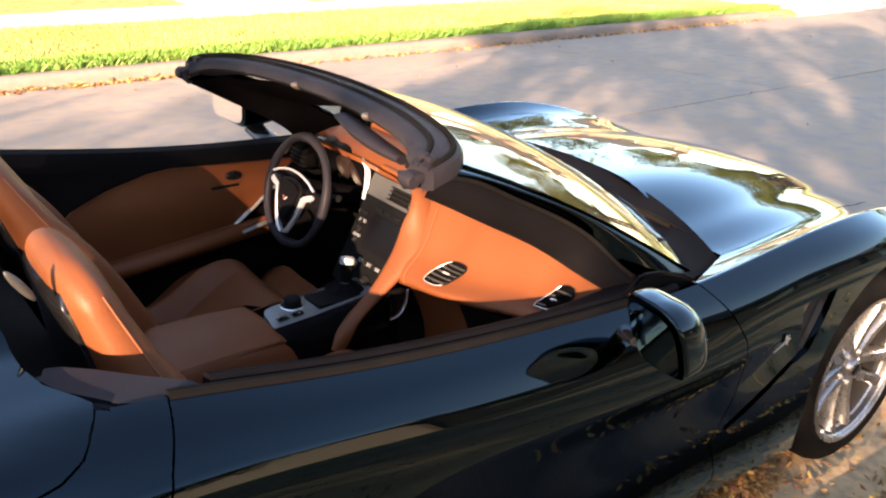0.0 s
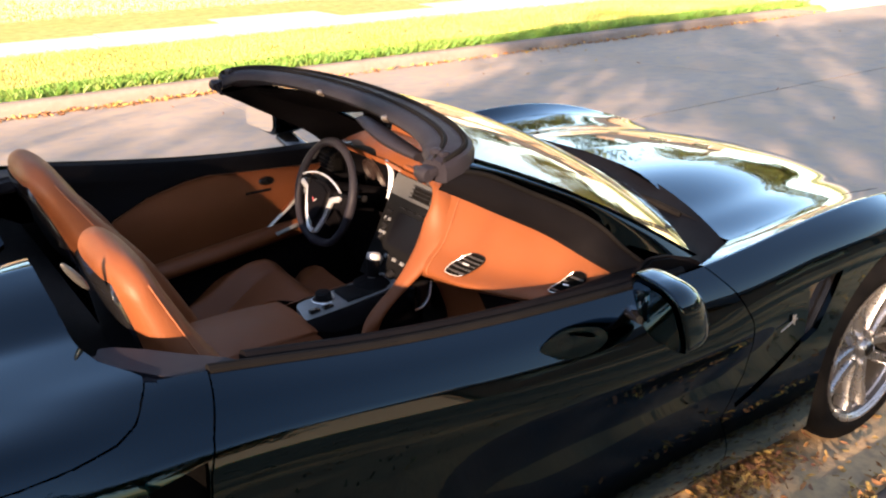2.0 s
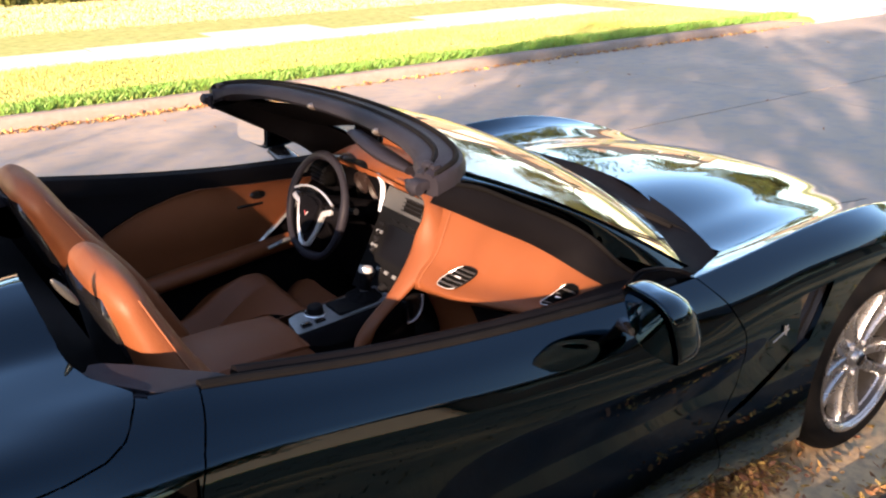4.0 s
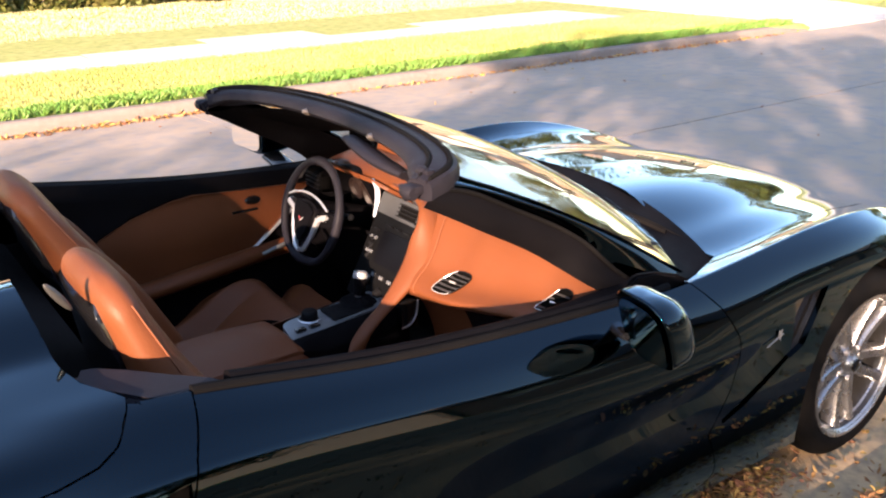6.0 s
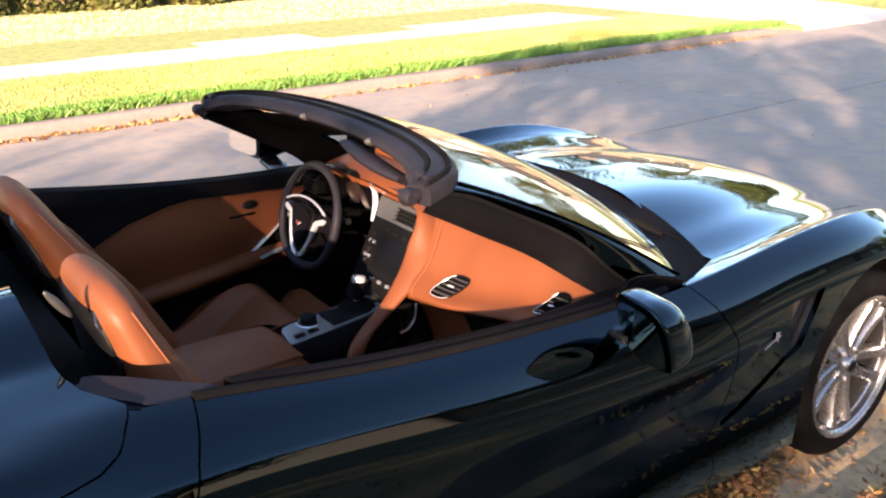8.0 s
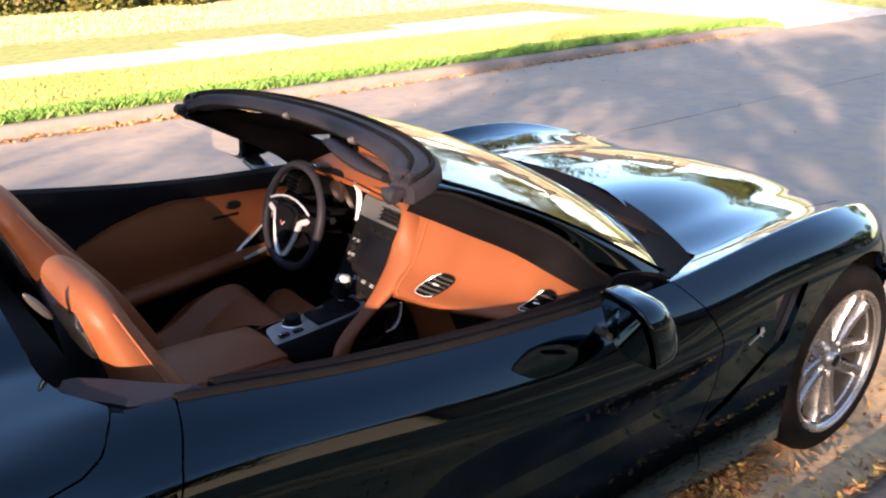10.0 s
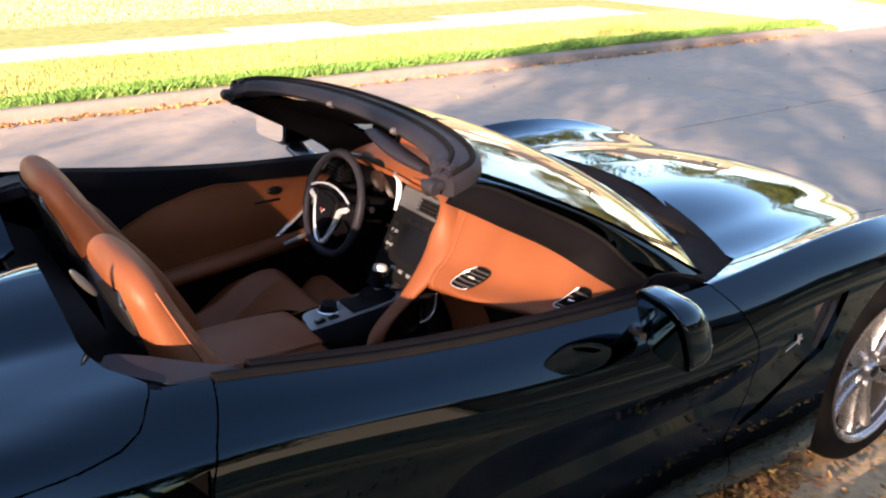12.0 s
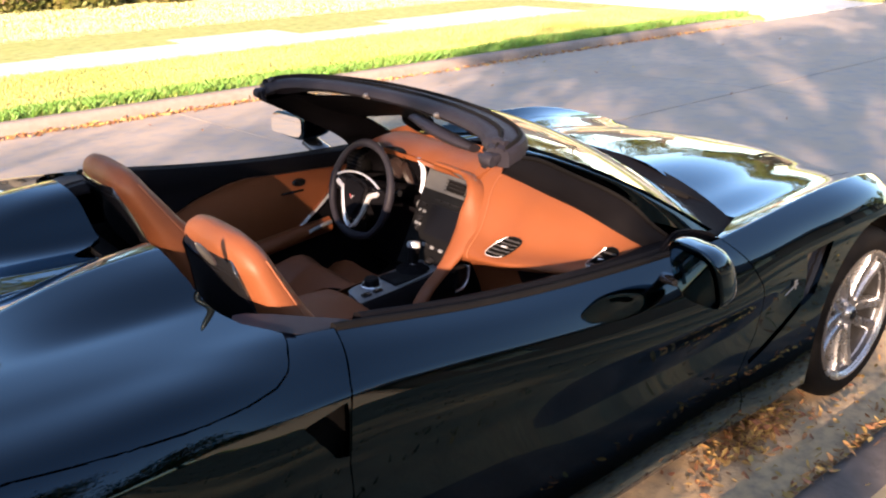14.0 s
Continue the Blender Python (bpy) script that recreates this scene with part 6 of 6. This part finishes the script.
low_tree = tree("garden_tree", "low bushy tree in front of the houses", 23, 1.4, 0.14, (2.4, 1.5, 3.1), 110, 55, 0.16)
low_tree.matrix_world = pose(0.4, -9.9, height_at(-7.5))
for x, y, r, s in ((20.5, 36, 40, 1.9), (4, 22, 100, 1.35), (-8, 20, 200, 1.45), (-19, 17, 300, 1.5), (64, 17, 70, 1.5), (62, -7, 150, 1.3), (-34, -26, 30, 1.1), (42, 38, 10, 1.2), (15, 21, 33, 1.4), (27, 29, 120, 1.7), (40, 17.5, 210, 1.4), (46, 30, 15, 1.4), (54, 9, 300, 1.5), (33, 11, 40, 0.95), (50, 23, 140, 1.6), (-31, 14, 64, 1.2), (-17.6, -9.6, 80, 0.8), (-2.6, -9.4, 160, 0.95), (-3, 33, 260, 1.3), (13, 36, 15, 1.35)):
    copy_thing(round_tree, pose(x, y, height_at(y), 0, 0, r) @ Matrix.Scale(s, 4))
# the one at (-9.2, -8.8) is unseen, added to shade gutter and front wheel
for x, y, r, s in ((21, -7.6, 80, 1.1), (31, -8, 190, 1.0), (1.8, -8.6, 30, 0.85), (-9.2, -8.8, 250, 0.86), (-20, -9.0, 250, 0.9), (-24, -9, 120, 1.0), (39, -9, 140, 1.2)):
    copy_thing(low_tree, pose(x, y, height_at(y), 0, 0, r) @ Matrix.Scale(s, 4))


def shrub(seed):
    rng = random.Random(seed)
    verts, faces = [], []
    for _ in range(2600):
        a, b = rng.uniform(0, 6.283), math.asin(rng.uniform(-0.1, 1))
        far = rng.uniform(0.72, 1.05)
        p = Vector((math.cos(a) * math.cos(b) * 1.0, math.sin(a) * math.cos(b) * 0.75, math.sin(b) * 0.85)) * far
        p += Vector((0, 0, 0.12 * noise.noise((a * 1.5, b * 2, seed))))
        n = rng.uniform(0.05, 0.1)
        m = Matrix.Translation(p) @ Euler((rng.uniform(-1, 1), rng.uniform(-1, 1), rng.uniform(0, 6.3))).to_matrix().to_4x4()
        i = len(verts)
        verts += [m @ Vector(q) for q in ((-n, 0, 0), (0, -n * 0.5, 0), (n, 0, 0), (0, n * 0.5, 0))]
        faces.append((i, i + 1, i + 2, i + 3))
    data = bpy.data.meshes.new("shrub")
    data.from_pydata(verts, [], faces)
    data.materials.append(LEAF)
    return tagged(new("shrub", data), "dark green clipped shrub along the house front", "shrub", "shrubs along the house")


first = shrub(31)
first.matrix_world = pose(-3.0, 19.2, height_at(19))
for k in range(1, 8):
    copy_thing(first, pose(-3.0 + 1.7 * k, 19.2 + 0.2 * math.sin(k * 2), height_at(19), 0, 0, 47 * k))


for k, (x, y) in enumerate(((-6.4, -8.3), (-4.7, -8.5), (-3.1, -8.2), (-1.5, -8.6), (0.2, -8.3))):
    copy_thing(first, pose(x, y, height_at(y), 0, 0, 70 * k) @ Matrix.Scale(1.1, 4))


# ---- houses ----
def house(label, width, deep, eaves, ridge, seed):
    """One storey of brick under a gabled roof, with a cross gable, windows, a door and a garage door; front towards +y."""
    top = tagged(new("house"), label, "house")
    w, d = width / 2, deep / 2
    holes = [(-w * 0.78, 1.6, 1.0, 1.3), (-w * 0.32, 1.6, 1.0, 1.3), (w * 0.10, 1.0, 0.0, 2.1), (w * 0.62, 2.6, 0.0, 2.1)]
    xs = [-w]
    for c, wide, low, high in holes:
        a, b = c - wide / 2, c + wide / 2
        part("wall", box(xs[-1], d - 0.2, 0, a, d, eaves, 0), BRICK, top, "tan brick front wall")
        if low > 0:
            part("wall", box(a, d - 0.2, 0, b, d, low, 0), BRICK, top)
        part("wall", box(a, d - 0.2, low + high, b, d, eaves, 0), BRICK, top)
        xs.append(b)
    part("wall", box(xs[-1], d - 0.2, 0, w, d, eaves, 0), BRICK, top)
    part("wall", box(-w, -d, 0, w, -d + 0.2, eaves, 0), BRICK, top)
    for s in (-1, 1):
        gable = bmesh.new()
        ring = [gable.verts.new((s * w, y, z)) for y, z in ((-d, 0), (d, 0), (d, eaves), (0, ridge - 0.15), (-d, eaves))]
        f = gable.faces.new(ring)
        ex = bmesh.ops.extrude_face_region(gable, geom=[f])
        for v in [g for g in ex["geom"] if isinstance(g, bmesh.types.BMVert)]:
            v.co.x -= s * 0.2
        bmesh.ops.recalc_face_normals(gable, faces=gable.faces[:])
        part("gable_wall", gable, BRICK, top)
        slope = math.atan2(ridge - eaves, d)
        roof = box(-w - 0.5, -0.02, -0.09, w + 0.5, d / math.cos(slope) + 0.55, 0.06, 0.01)
        moved(roof, Matrix.Translation((0, 0, ridge)) @ Matrix.Rotation(-slope, 4, "X"))
        part("roof", roof if s > 0 else moved(roof, Matrix.Rotation(math.pi, 4, "Z")), ROOF, top, "weathered shingle roof")
    cross = bmesh.new()
    gw, gz = width * 0.19, eaves + (ridge - eaves) * 0.78
    gx = w * 0.62
    ring = [cross.verts.new((gx + x, d + 0.25, z)) for x, z in ((-gw, eaves - 0.1), (gw, eaves - 0.1), (0, gz))]
    back = [cross.verts.new((gx + x, 0.3, z)) for x, z in ((-gw, eaves - 0.1), (gw, eaves - 0.1), (0, gz))]
    cross.faces.new(ring)
    part("gable_front", cross, PAINTED, top, "pale painted gable")
    for s in (-1, 1):
        run_ = Vector((s * gw, 0, eaves - 0.1 - gz))
        leafy = bmesh.new()
        q = [Vector((gx, d + 0.55, gz + 0.06)), Vector((gx, 0.2, gz + 0.06)), Vector((gx, 0.2, gz + 0.06)) + run_ * 1.12, Vector((gx, d + 0.55, gz + 0.06)) + run_ * 1.12]
        a = [leafy.verts.new(p) for p in q]
        b = [leafy.verts.new(p - Vector((0, 0, 0.12))) for p in q]
        leafy.faces.new(a)
        leafy.faces.new(b[::-1])
        for i in range(4):
            leafy.faces.new((a[i], b[i], b[(i + 1) % 4], a[(i + 1) % 4]))
        bmesh.ops.recalc_face_normals(leafy, faces=leafy.faces[:])
        part("gable_roof", leafy, ROOF, top)
    for k, (c, wide, low, high) in enumerate(holes):
        a, b = c - wide / 2, c + wide / 2
        if k < 2:
            win = new("window")
            win.parent = top
            part("pane", box(a + 0.06, d - 0.13, low + 0.06, b - 0.06, d - 0.11, low + high - 0.06, 0), PANE, win)
            frame_bm = box(a, d - 0.16, low, b, d - 0.08, low + 0.06, 0.005)
            box(a, d - 0.16, low + high - 0.06, b, d - 0.08, low + high, 0.005, frame_bm)
            box(a, d - 0.16, low, a + 0.06, d - 0.08, low + high, 0.005, frame_bm)
            box(b - 0.06, d - 0.16, low, b, d - 0.08, low + high, 0.005, frame_bm)
            box(a, d - 0.15, low + high * 0.5 - 0.02, b, d - 0.09, low + high * 0.5 + 0.02, 0.004, frame_bm)
            part("window_frame", frame_bm, PAINTED, win, "white painted frame")
            part("sill", box(a - 0.06, d - 0.05, low - 0.07, b + 0.06, d + 0.05, low, 0.008), PAINTED, win)
        elif k == 2:
            part("front_door", box(a, d - 0.15, low, b, d - 0.09, low + high, 0.01), ROOF, top, "dark front door")
        else:
            gate = new("garage_door")
            gate.parent = top
            for r in range(4):
                part("panel", box(a + 0.01, d - 0.15, low + high * r / 4 + 0.008, b - 0.01, d - 0.09, low + high * (r + 1) / 4 - 0.008, 0.012), PAINTED, gate)
    part("chimney", box(-w * 0.5, -0.35, ridge - 1.0, -w * 0.5 + 0.7, 0.35, ridge + 0.7, 0.02), BRICK, top)
    return top


near_house = house("one-storey tan brick house with a gabled shingle roof", 17, 9, 2.7, 4.9, 41)
near_house.matrix_world = pose(-15, -16.5, height_at(-20))
copy_thing(near_house, pose(15, -14.5, height_at(-20)))
copy_thing(near_house, pose(35, -15, height_at(-20)))
copy_thing(near_house, pose(-36, -16, height_at(-20)))
far_house = copy_thing(near_house, pose(3.5, 25.5, height_at(25), 0, 0, 180))
tagged(far_house, "one-storey tan brick house across the street")
copy_thing(near_house, pose(27, 27, height_at(25), 0, 0, 180))
